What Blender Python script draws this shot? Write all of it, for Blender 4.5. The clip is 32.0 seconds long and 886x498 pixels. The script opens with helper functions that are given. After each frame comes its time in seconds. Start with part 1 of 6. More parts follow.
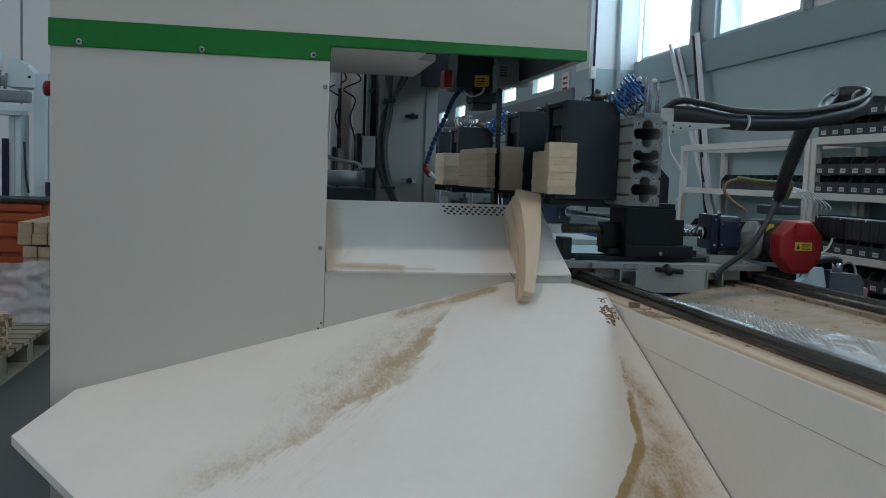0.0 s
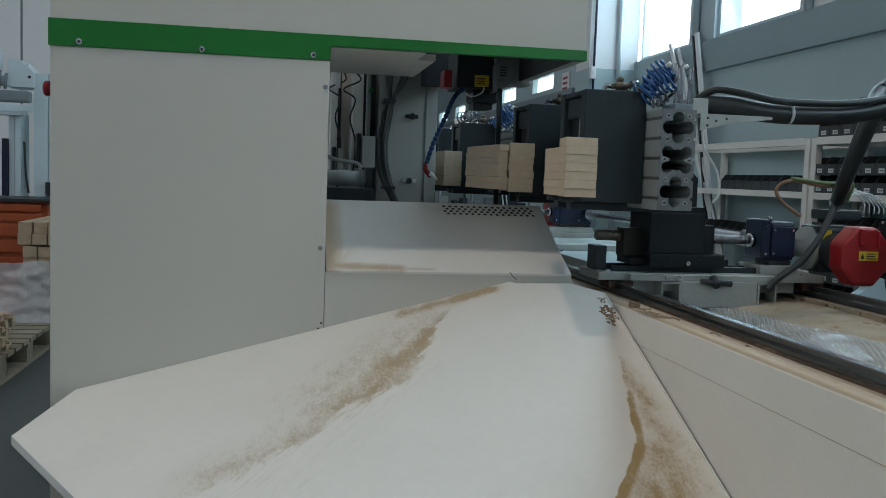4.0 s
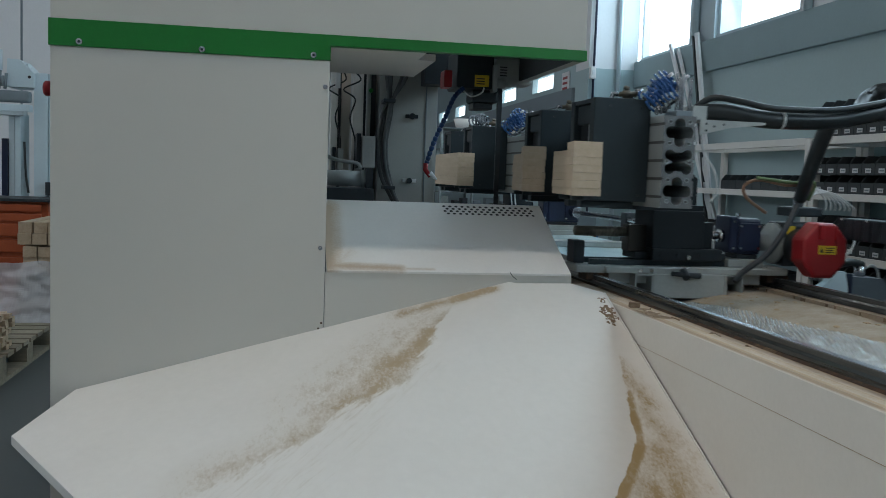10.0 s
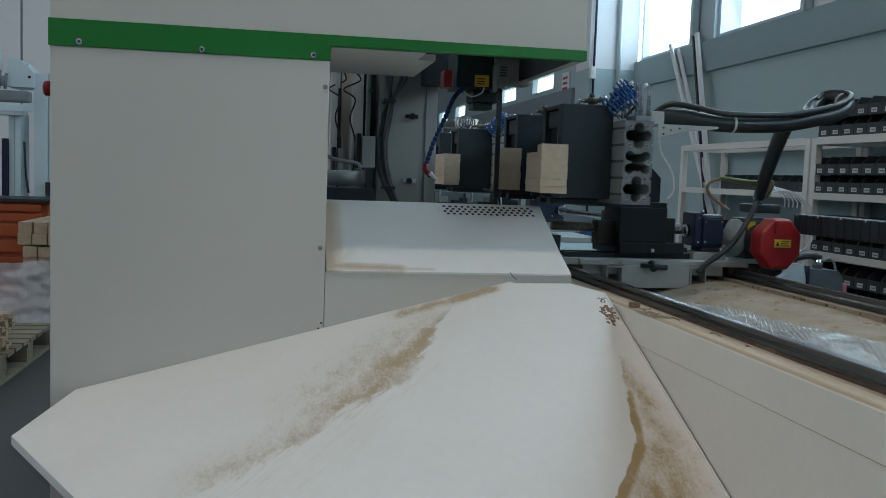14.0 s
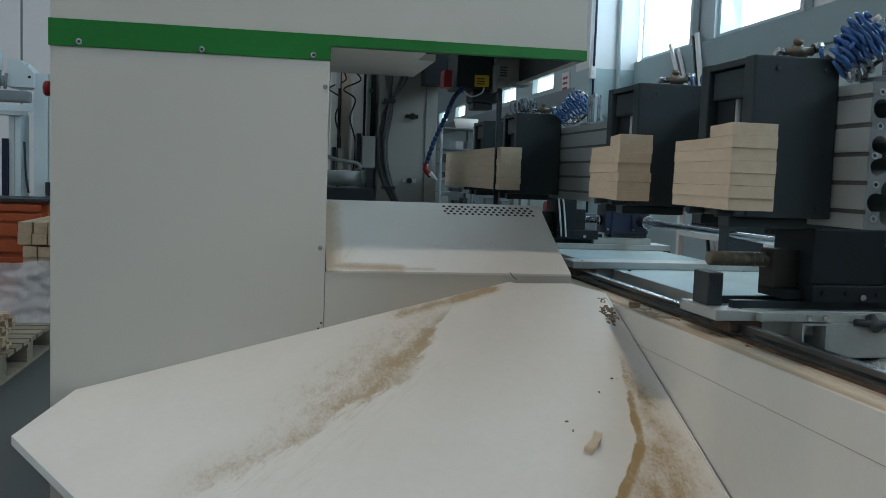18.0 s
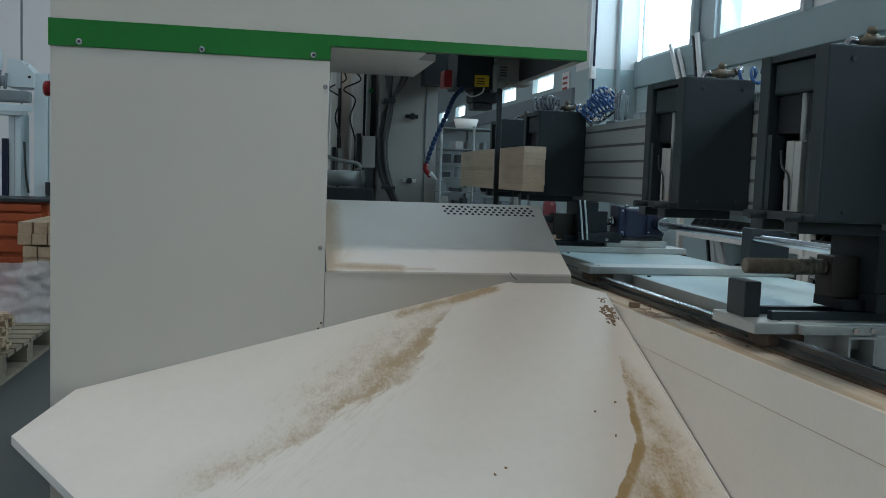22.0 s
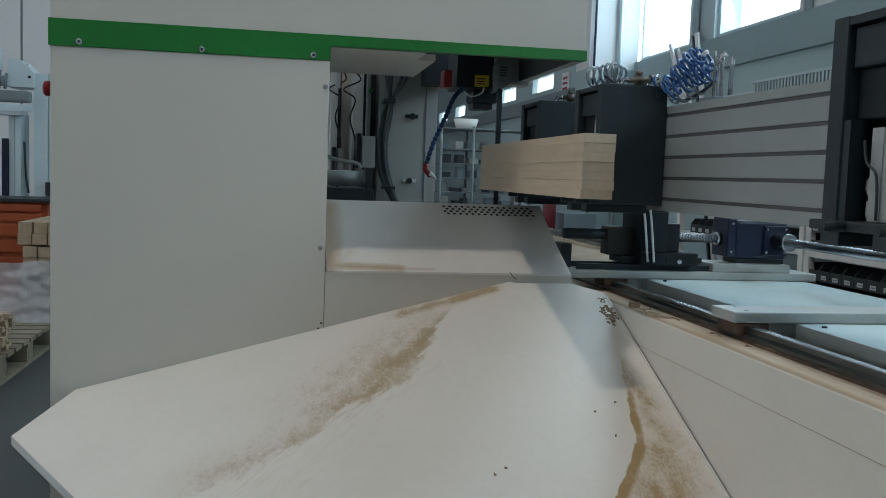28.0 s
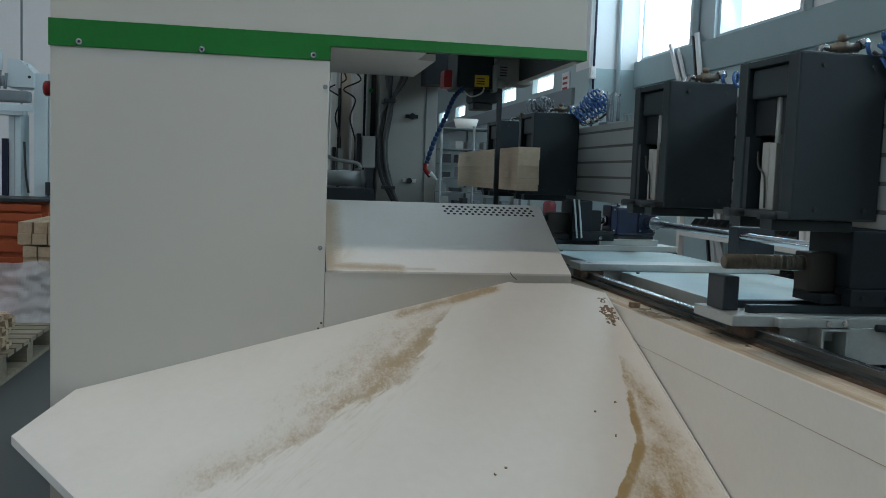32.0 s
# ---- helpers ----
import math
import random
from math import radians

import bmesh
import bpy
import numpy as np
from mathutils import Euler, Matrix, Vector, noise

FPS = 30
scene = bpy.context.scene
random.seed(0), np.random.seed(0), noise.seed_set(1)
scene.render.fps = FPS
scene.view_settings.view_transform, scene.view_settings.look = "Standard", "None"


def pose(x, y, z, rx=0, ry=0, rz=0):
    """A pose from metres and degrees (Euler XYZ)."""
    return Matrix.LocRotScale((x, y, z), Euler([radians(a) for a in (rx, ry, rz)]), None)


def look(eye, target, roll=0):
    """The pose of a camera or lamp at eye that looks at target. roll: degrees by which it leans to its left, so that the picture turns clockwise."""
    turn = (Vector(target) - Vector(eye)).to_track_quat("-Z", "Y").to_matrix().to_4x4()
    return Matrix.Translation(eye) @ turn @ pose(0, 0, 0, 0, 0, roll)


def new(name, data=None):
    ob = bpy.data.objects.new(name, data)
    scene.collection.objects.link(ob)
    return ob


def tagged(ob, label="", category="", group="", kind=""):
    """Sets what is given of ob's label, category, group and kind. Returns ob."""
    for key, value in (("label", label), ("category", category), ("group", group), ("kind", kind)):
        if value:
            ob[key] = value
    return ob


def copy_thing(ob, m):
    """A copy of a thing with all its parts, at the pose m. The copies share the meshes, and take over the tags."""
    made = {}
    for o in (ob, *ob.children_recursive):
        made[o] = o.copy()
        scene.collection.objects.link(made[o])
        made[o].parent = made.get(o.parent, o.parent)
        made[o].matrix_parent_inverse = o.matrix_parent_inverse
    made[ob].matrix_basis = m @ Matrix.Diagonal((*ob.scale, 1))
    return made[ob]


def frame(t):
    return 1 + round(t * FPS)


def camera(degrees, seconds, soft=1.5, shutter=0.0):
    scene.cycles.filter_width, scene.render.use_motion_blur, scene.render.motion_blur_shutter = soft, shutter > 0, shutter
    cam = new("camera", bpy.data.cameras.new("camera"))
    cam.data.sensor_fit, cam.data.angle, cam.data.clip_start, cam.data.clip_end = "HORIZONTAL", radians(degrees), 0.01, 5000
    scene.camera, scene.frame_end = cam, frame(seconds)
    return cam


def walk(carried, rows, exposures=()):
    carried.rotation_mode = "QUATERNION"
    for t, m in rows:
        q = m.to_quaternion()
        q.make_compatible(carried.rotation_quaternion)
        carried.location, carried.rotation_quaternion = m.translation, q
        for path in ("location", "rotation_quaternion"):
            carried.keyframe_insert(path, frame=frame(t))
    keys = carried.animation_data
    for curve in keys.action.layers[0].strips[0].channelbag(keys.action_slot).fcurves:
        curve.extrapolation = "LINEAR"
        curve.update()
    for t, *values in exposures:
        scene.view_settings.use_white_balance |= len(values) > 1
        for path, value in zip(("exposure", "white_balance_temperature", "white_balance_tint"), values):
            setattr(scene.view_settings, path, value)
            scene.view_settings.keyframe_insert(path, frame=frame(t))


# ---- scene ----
cam = camera(52.2, 32.0, soft=0.75, shutter=0.6)
fwd = Vector((math.sin(radians(10.12)) * math.cos(radians(4.62)), math.cos(radians(10.12)) * math.cos(radians(4.62)), -math.sin(radians(4.62))))
EYE = Vector((0, 0, 1.15))
STILL = look(EYE, EYE + fwd, 2.05)
walk(cam, [(0.0, STILL), (32.0, STILL)], exposures=[(0.0, -1.06, 6350, 15), (2.0, -1.06, 6350, 15), (3.5, -0.98, 6480, 14), (9.0, -0.96, 6480, 14), (10.0, -0.98, 6400, 15), (11.0, -1.05, 6350, 15), (14.0, -1.05, 6350, 15),
                                                (16.5, -0.92, 6425, 14), (32.0, -0.90, 6425, 14)])

# ---- world and light ----
world = bpy.data.worlds.new("sky")
scene.world = world
world.use_nodes = True
wn = world.node_tree
sky = wn.nodes.new("ShaderNodeTexSky")
sky.sky_type, sky.sun_disc = "NISHITA", False
sky.sun_elevation, sky.sun_rotation = radians(42), radians(150)
wn.links.new(sky.outputs[0], wn.nodes["Background"].inputs[0])
wn.nodes["Background"].inputs[1].default_value = 0.12

sun = new("sun", bpy.data.lights.new("sun", "SUN"))
sun.data.energy, sun.data.angle, sun.data.color = 0.8, radians(12), (1, 0.95, 0.88)
sun.matrix_world = look((9, 6, 12), (0, 2, 0))


def area_light(name, eye, target, sx, sy, watts, colour):
    lamp = new(name, bpy.data.lights.new(name, "AREA"))
    lamp.data.shape, lamp.data.size, lamp.data.size_y = "RECTANGLE", sx, sy
    lamp.data.energy, lamp.data.color = watts, colour
    lamp.matrix_world = look(eye, target)
    return lamp


DAY = (0.48, 0.82, 1.0)
WARM = (1.0, 0.91, 0.76)
# daylight in the glazed strip of the long wall, carried on out of view
for y in (8.18, 6.5, 4.7, 2.9, 1.1, -0.7, -2.5, -4.3):
    area_light("window_daylight", (3.52, y, 3.2), (-2, y, 1.6), 1.2, 1.5, 27, DAY)
# unseen roof openings, added as soft fill from above
for y in (-4.0, 2.0, 8.0, 14.0):
    area_light("rooflight_daylight", (-2.2, y, 6.58), (-2.2, y, 0), 3.0, 3.6, 8, (0.86, 0.97, 1.0))
# windows assumed in the unseen left wall, added as fill from that side
for y in (-5.0, -1.0, 3.0, 7.0, 11.0):
    area_light("left_window_daylight", (-10.98, y, 3.2), (0, y, 1.4), 2.6, 1.6, 40 if y < 1 else 84, (0.78, 0.94, 1.0))
# high-bay lamps; one hangs nearly over the chute and throws the beam's shadow on it
# the other five are unseen, added as fill
LAMPS = [(-0.2, 1.7), (0.05, -3.4), (0.05, 9.0), (-5.6, 2.15), (-5.6, -3.4), (-5.6, 9.0)]
for i, (x, y) in enumerate(LAMPS):
    area_light("high_bay_light", (x, y, 5.78), (x, y, 0), 0.22, 0.22, (90, 56, 30, 30, 30, 30)[i], WARM).data.shape = "DISK"


# ---- materials ----
def ramp(nt, a, b, lo=0.35, hi=0.65):
    r = nt.nodes.new("ShaderNodeValToRGB")
    r.color_ramp.elements[0].position, r.color_ramp.elements[0].color = lo, (*a, 1)
    r.color_ramp.elements[1].position, r.color_ramp.elements[1].color = hi, (*b, 1)
    return r


def noise_tex(nt, vec, scale, detail=4.0, rough=0.6):
    n = nt.nodes.new("ShaderNodeTexNoise")
    n.inputs["Scale"].default_value, n.inputs["Detail"].default_value, n.inputs["Roughness"].default_value = scale, detail, rough
    nt.links.new(vec, n.inputs["Vector"])
    return n


def stretch(nt, vec, sx, sy, sz):
    m = nt.nodes.new("ShaderNodeMapping")
    m.inputs["Scale"].default_value = (sx, sy, sz)
    nt.links.new(vec, m.inputs["Vector"])
    return m.outputs[0]


def mix_col(nt, fac, a, b):
    m = nt.nodes.new("ShaderNodeMix")
    m.data_type = "RGBA"
    for sock, val in ((m.inputs[0], fac), (m.inputs[6], a), (m.inputs[7], b)):
        if isinstance(val, tuple):
            sock.default_value = (*val, 1)
        elif isinstance(val, float):
            sock.default_value = val
        else:
            nt.links.new(val, sock)
    return m.outputs[2]


def calc(nt, op, a, b=None, clamp=False):
    m = nt.nodes.new("ShaderNodeMath")
    m.operation, m.use_clamp = op, clamp
    for i, v in enumerate((a, b)):
        if v is None:
            continue
        if isinstance(v, (int, float)):
            m.inputs[i].default_value = v
        else:
            nt.links.new(v, m.inputs[i])
    return m.outputs[0]


def mat(name, c1, c2=None, rough=0.5, metal=0.0, big=3.0, fine=90.0, bump=0.05, dust=0.0, axis=(1, 1, 1), spec=0.5):
    """A worn surface: two scales of colour change, uneven gloss, fine relief and a trace of sawdust."""
    m = bpy.data.materials.new(name)
    m.use_nodes = True
    nt = m.node_tree
    b = nt.nodes["Principled BSDF"]
    tc = nt.nodes.new("ShaderNodeTexCoord")
    vec = stretch(nt, tc.outputs["Object"], *axis)
    c2 = c2 or tuple(v * 0.8 for v in c1)
    n1, n2 = noise_tex(nt, vec, big, 5), noise_tex(nt, vec, fine, 3)
    both = calc(nt, "ADD", calc(nt, "MULTIPLY", n1.outputs[0], 0.7), calc(nt, "MULTIPLY", n2.outputs[0], 0.3))
    r = ramp(nt, c2, c1)
    nt.links.new(both, r.inputs[0])
    col = r.outputs[0]
    if dust:
        n3 = noise_tex(nt, tc.outputs["Object"], 6.0, 8, 0.75)
        f = calc(nt, "MULTIPLY", calc(nt, "SUBTRACT", n3.outputs[0], 0.62 - dust * 0.2), 6.0, True)
        col = mix_col(nt, calc(nt, "MULTIPLY", f, min(1.0, 0.4 + dust)), col, (0.42, 0.29, 0.16))
    nt.links.new(col, b.inputs["Base Color"])
    rr = nt.nodes.new("ShaderNodeMapRange")
    rr.inputs[3].default_value, rr.inputs[4].default_value = max(0.02, rough - 0.1), min(1.0, rough + 0.12)
    nt.links.new(both, rr.inputs[0])
    nt.links.new(rr.outputs[0], b.inputs["Roughness"])
    b.inputs["Metallic"].default_value = metal
    b.inputs["Specular IOR Level"].default_value = spec
    bp = nt.nodes.new("ShaderNodeBump")
    bp.inputs["Strength"].default_value, bp.inputs["Distance"].default_value = bump, 0.004
    nt.links.new(n2.outputs[0], bp.inputs["Height"])
    nt.links.new(bp.outputs[0], b.inputs["Normal"])
    return m


def glow(name, colour, power):
    m = bpy.data.materials.new(name)
    m.use_nodes = True
    b = m.node_tree.nodes["Principled BSDF"]
    b.inputs["Base Color"].default_value = (*colour, 1)
    b.inputs["Emission Color"].default_value, b.inputs["Emission Strength"].default_value = (*colour, 1), power
    return m


def clear(name, colour, rough=0.05, trans=1.0):
    m = bpy.data.materials.new(name)
    m.use_nodes = True
    b = m.node_tree.nodes["Principled BSDF"]
    b.inputs["Base Color"].default_value = (*colour, 1)
    b.inputs["Roughness"].default_value = rough
    b.inputs["Transmission Weight"].default_value = trans
    b.inputs["IOR"].default_value = 1.4
    return m


def wood_mat(name, pale, dark, axis=(9, 1.2, 9)):
    """Sawn beech: long grain, pores and a tone that changes from board to board."""
    m = bpy.data.materials.new(name)
    m.use_nodes = True
    nt = m.node_tree
    b = nt.nodes["Principled BSDF"]
    tc, oi = nt.nodes.new("ShaderNodeTexCoord"), nt.nodes.new("ShaderNodeObjectInfo")
    shift = nt.nodes.new("ShaderNodeVectorMath")
    shift.operation = "ADD"
    nt.links.new(tc.outputs["Object"], shift.inputs[0])
    nt.links.new(calc(nt, "MULTIPLY", oi.outputs["Random"], 17.0), shift.inputs[1])
    vec = stretch(nt, shift.outputs[0], *axis)
    n1, n2 = noise_tex(nt, vec, 5, 6, 0.65), noise_tex(nt, vec, 60, 4)
    both = calc(nt, "ADD", calc(nt, "MULTIPLY", n1.outputs[0], 0.75), calc(nt, "MULTIPLY", n2.outputs[0], 0.25))
    r = ramp(nt, dark, pale, 0.3, 0.7)
    nt.links.new(both, r.inputs[0])
    tone = mix_col(nt, calc(nt, "MULTIPLY", oi.outputs["Random"], 0.22), r.outputs[0], dark)
    nt.links.new(tone, b.inputs["Base Color"])
    b.inputs["Roughness"].default_value = 0.75
    bp = nt.nodes.new("ShaderNodeBump")
    bp.inputs["Strength"].default_value, bp.inputs["Distance"].default_value = 0.25, 0.002
    nt.links.new(both, bp.inputs["Height"])
    nt.links.new(bp.outputs[0], b.inputs["Normal"])
    return m


def line_dist(nt, x, y, ax, ay, bx, by):
    """Distance of (x, y) from the stretch a-b and the share of the way along it."""
    dx, dy = bx - ax, by - ay
    ll = dx * dx + dy * dy
    px, py = calc(nt, "SUBTRACT", x, ax), calc(nt, "SUBTRACT", y, ay)
    t = calc(nt, "DIVIDE", calc(nt, "ADD", calc(nt, "MULTIPLY", px, dx), calc(nt, "MULTIPLY", py, dy)), ll, True)
    ex, ey = calc(nt, "SUBTRACT", px, calc(nt, "MULTIPLY", t, dx)), calc(nt, "SUBTRACT", py, calc(nt, "MULTIPLY", t, dy))
    d = calc(nt, "SQRT", calc(nt, "ADD", calc(nt, "MULTIPLY", ex, ex), calc(nt, "MULTIPLY", ey, ey)))
    return d, t


def chute_mat():
    """White paint with sawdust that has settled along the fold and the foot of the table."""
    m = mat("chute_paint", (0.805, 0.778, 0.727), (0.745, 0.718, 0.668), rough=0.38, big=2.0, fine=40, bump=0.02)
    nt = m.node_tree
    b = nt.nodes["Principled BSDF"]
    old = b.inputs["Base Color"].links[0].from_socket
    tc = nt.nodes.new("ShaderNodeTexCoord")
    sep = nt.nodes.new("ShaderNodeSeparateXYZ")
    nt.links.new(tc.outputs["Object"], sep.inputs[0])
    x, y = sep.outputs[0], sep.outputs[1]
    turn = nt.nodes.new("ShaderNodeMapping")
    turn.inputs["Rotation"].default_value = (0, 0, radians(-47))
    nt.links.new(tc.outputs["Object"], turn.inputs["Vector"])
    streak = noise_tex(nt, stretch(nt, turn.outputs[0], 2.0, 8, 4), 2.6, 8, 0.7).outputs[0]
    lines = noise_tex(nt, stretch(nt, turn.outputs[0], 3.5, 30, 8), 2.4, 6, 0.75).outputs[0]
    clumps = noise_tex(nt, stretch(nt, tc.outputs["Object"], 1, 0.42, 1), 30, 7, 0.7).outputs[0]
    grain = noise_tex(nt, stretch(nt, tc.outputs["Object"], 1, 0.42, 1), 150, 5, 0.8).outputs[0]

    def spread(n, k):
        return calc(nt, "MULTIPLY", calc(nt, "SUBTRACT", n, 0.5), k)

    def settled(stripes):
        total = None
        for (ax, ay, bx, by, width, amount) in stripes:
            d, t = line_dist(nt, x, y, ax, ay, bx, by)
            soft = calc(nt, "MULTIPLY", calc(nt, "SUBTRACT", 1.0, calc(nt, "DIVIDE", d, width), True), amount)
            total = soft if total is None else calc(nt, "MAXIMUM", total, soft)
        return total

    # along the fold of the wing, and along the seam of the table
    wing = settled(((0.60, 2.578, 0.50, 2.572, 0.052, 1.8), (0.50, 2.572, 0.35, 2.565, 0.080, 1.15), (0.456, 2.463, 0.389, 2.383, 0.11, 0.95), (0.40, 2.39, 0.346, 2.297, 0.085, 1.35), (0.346, 2.297, 0.285, 2.245, 0.085, 1.45),
                    (0.291, 2.26, 0.223, 2.138, 0.15, 1.2), (0.223, 2.138, 0.14, 2.098, 0.17, 1.05), (0.14, 2.098, 0.035, 1.995, 0.17, 0.82), (0.035, 1.995, -0.143, 1.934, 0.16, 0.72), (0.42, 2.48, 0.10, 2.20, 0.24, 0.66)))
    seam = settled(((0.85, 2.085, 0.828, 1.99, 0.026, 1.5), (0.828, 1.99, 0.806, 1.895, 0.026, 1.8), (0.806, 1.895, 0.76, 1.826, 0.030, 1.9), (0.76, 1.826, 0.703, 1.746, 0.034, 1.9), (0.703, 1.746, 0.63, 1.64, 0.040, 1.8),
                    (0.86, 2.20, 0.89, 2.03, 0.060, 0.92), (0.87, 2.02, 0.885, 1.90, 0.075, 0.92), (0.855, 1.87, 0.83, 1.72, 0.13, 0.98), (0.79, 1.76, 0.76, 1.64, 0.12, 1.05), (0.93, 2.53, 0.912, 2.39, 0.022, 0.8)))
    # the sliding wood wipes the dust away along ragged lines
    rag = calc(nt, "ADD", calc(nt, "ADD", spread(lines, 0.16), spread(streak, 0.22)), spread(clumps, 0.06))
    right = calc(nt, "ADD", calc(nt, "MULTIPLY", x, 2.30), 1.405)
    low = calc(nt, "MAXIMUM", calc(nt, "ADD", calc(nt, "MULTIPLY", x, 0.64), 1.925), calc(nt, "ADD", calc(nt, "MULTIPLY", x, 0.34), 1.905))
    keep = calc(nt, "DIVIDE", calc(nt, "ADD", calc(nt, "SUBTRACT", y, calc(nt, "MAXIMUM", right, low)), rag), 0.045, True)
    keep = calc(nt, "MAXIMUM", keep, calc(nt, "DIVIDE", calc(nt, "SUBTRACT", y, 2.50), 0.03, True))
    wisp = calc(nt, "MULTIPLY", calc(nt, "MULTIPLY", calc(nt, "SUBTRACT", lines, 0.50), 6.0, True), 0.7)
    wing = calc(nt, "MULTIPLY", wing, calc(nt, "MAXIMUM", keep, calc(nt, "MULTIPLY", wisp, calc(nt, "LESS_THAN", x, 0.30))))
    edge = calc(nt, "MINIMUM", calc(nt, "ADD", calc(nt, "MULTIPLY", y, 0.24), 0.3487), calc(nt, "ADD", calc(nt, "MULTIPLY", y, 0.68), -0.4846))
    seam = calc(nt, "MULTIPLY", seam, calc(nt, "DIVIDE", calc(nt, "ADD", calc(nt, "SUBTRACT", x, calc(nt, "SUBTRACT", edge, 0.008)), spread(clumps, 0.03)), 0.006, True))
    trails = calc(nt, "MULTIPLY", settled(((0.34, 2.22, 0.16, 2.02, 0.085, 1.0), (0.16, 2.02, 0.03, 1.84, 0.11, 0.95), (0.03, 1.96, -0.10, 1.82, 0.09, 0.8))), calc(nt, "MULTIPLY", calc(nt, "SUBTRACT", lines, 0.50), 7.0, True))
    total = calc(nt, "MAXIMUM", wing, seam)
    rough_dust = calc(nt, "ADD", calc(nt, "ADD", total, spread(grain, 1.7)), calc(nt, "ADD", spread(clumps, 1.4), spread(streak, 0.9)))
    coarse = calc(nt, "MULTIPLY", calc(nt, "SUBTRACT", rough_dust, 0.42), 1.4, True)
    haze = calc(nt, "MULTIPLY", calc(nt, "MULTIPLY", total, 0.9, True), calc(nt, "ADD", 0.47, spread(grain, 0.7)))
    f = calc(nt, "ADD", calc(nt, "MULTIPLY", coarse, calc(nt, "ADD", 0.68, spread(clumps, 1.3))), haze)
    f = calc(nt, "MULTIPLY", calc(nt, "MULTIPLY", f, calc(nt, "MULTIPLY", total, 3.0, True)), 0.86, True)
    f = calc(nt, "MAXIMUM", f, calc(nt, "MULTIPLY", calc(nt, "MULTIPLY", trails, calc(nt, "ADD", 0.8, spread(grain, 2.0))), 0.5, True))
    ochre = mix_col(nt, calc(nt, "MULTIPLY", calc(nt, "SUBTRACT", total, 0.4), 1.1, True), (0.50, 0.40, 0.26), (0.41, 0.285, 0.135))
    tan = mix_col(nt, calc(nt, "MULTIPLY", calc(nt, "SUBTRACT", total, 0.4), 1.1, True), (0.53, 0.46, 0.36), (0.44, 0.335, 0.21))
    dust = mix_col(nt, calc(nt, "GREATER_THAN", x, 0.62), tan, ochre)
    nt.links.new(mix_col(nt, f, old, dust), b.inputs["Base Color"])
    nt.links.new(calc(nt, "ADD", 0.38, calc(nt, "MULTIPLY", f, 0.5)), b.inputs["Roughness"])
    return m


M_PANEL = mat("panel_paint", (0.608, 0.589, 0.535), (0.578, 0.559, 0.506), rough=0.42, big=1.3, fine=260, bump=0.06)
M_WHITE = mat("white_paint", (0.78, 0.77, 0.74), (0.70, 0.69, 0.66), rough=0.38, big=2.5, bump=0.02)
M_CAKED = mat("dust_caked_steel", (0.12, 0.065, 0.035), (0.022, 0.019, 0.018), rough=0.8, big=25, bump=0.5, dust=0.3)
M_GREEN = mat("green_paint", (0.008, 0.19, 0.028), (0.006, 0.16, 0.022), rough=0.35, big=3, bump=0.02)
M_BLACK = mat("black_oxide_steel", (0.018, 0.031, 0.038), (0.014, 0.024, 0.030), rough=0.5, metal=0.0, big=5, bump=0.05, spec=0.4)
M_BLACKP = mat("black_plastic", (0.024, 0.033, 0.041), (0.015, 0.021, 0.027), rough=0.5, big=8, bump=0.03)
M_BIN = mat("dark_grey_bin_plastic", (0.036, 0.044, 0.048), (0.026, 0.032, 0.036), rough=0.45, big=8, bump=0.03)
M_BANK = mat("settled_sawdust", (0.44, 0.375, 0.30), (0.31, 0.235, 0.155), rough=0.95, big=9, fine=150, bump=0.6, dust=0.1)
M_COLUMN = mat("grey_column_paint", (0.43, 0.445, 0.42), (0.38, 0.395, 0.375), rough=0.5, big=2, fine=120, bump=0.05)
M_CABLE = mat("grey_sleeved_cable", (0.075, 0.08, 0.08), (0.045, 0.05, 0.05), rough=0.55, big=14, bump=0.1)
M_BLADE = mat("dark_blade_steel", (0.05, 0.055, 0.06), (0.03, 0.033, 0.037), rough=0.4, metal=0.6, big=20, bump=0.02)
M_BLUEGREY = mat("blue_grey_casting", (0.11, 0.14, 0.16), (0.08, 0.10, 0.12), rough=0.45, big=6, bump=0.05)
# white paint with the blue of the daylight put into its colour
M_DAYLITWHITE = mat("daylit_white_paint", (0.62, 0.75, 0.80), (0.55, 0.67, 0.72), rough=0.4, big=3, bump=0.02)
M_PINK = mat("faded_pink_plastic", (0.55, 0.20, 0.24), (0.45, 0.16, 0.20), rough=0.4, big=8, bump=0.02)
M_TAG = mat("white_bin_label", (0.66, 0.68, 0.68), (0.50, 0.52, 0.53), rough=0.5, big=20, bump=0.0)
M_BAND = mat("grey_sill_paint", (0.285, 0.385, 0.41), (0.25, 0.34, 0.36), rough=0.6, big=2, bump=0.03)
M_SADDLE = mat("matt_black_steel", (0.009, 0.014, 0.018), (0.006, 0.010, 0.013), rough=0.55, big=6, bump=0.04, spec=0.3)
M_JOINT = mat("blue_plastic_joint", (0.010, 0.055, 0.17), (0.008, 0.035, 0.11), rough=0.35, big=10, bump=0.0)
M_RUBBER = mat("black_rubber", (0.026, 0.032, 0.034), (0.016, 0.020, 0.022), rough=0.34, big=12, bump=0.1)
# aluminium of the beam's ends, with their shade put into the colour
M_ENDSHADE = mat("shaded_end_aluminium", (0.19, 0.20, 0.205), (0.145, 0.155, 0.16), rough=0.5, metal=0.4, big=30, fine=300, bump=0.08)
M_ALU = mat("anodised_aluminium", (0.36, 0.395, 0.395), (0.31, 0.34, 0.34), rough=0.45, metal=0.25, big=3, fine=200, bump=0.03)
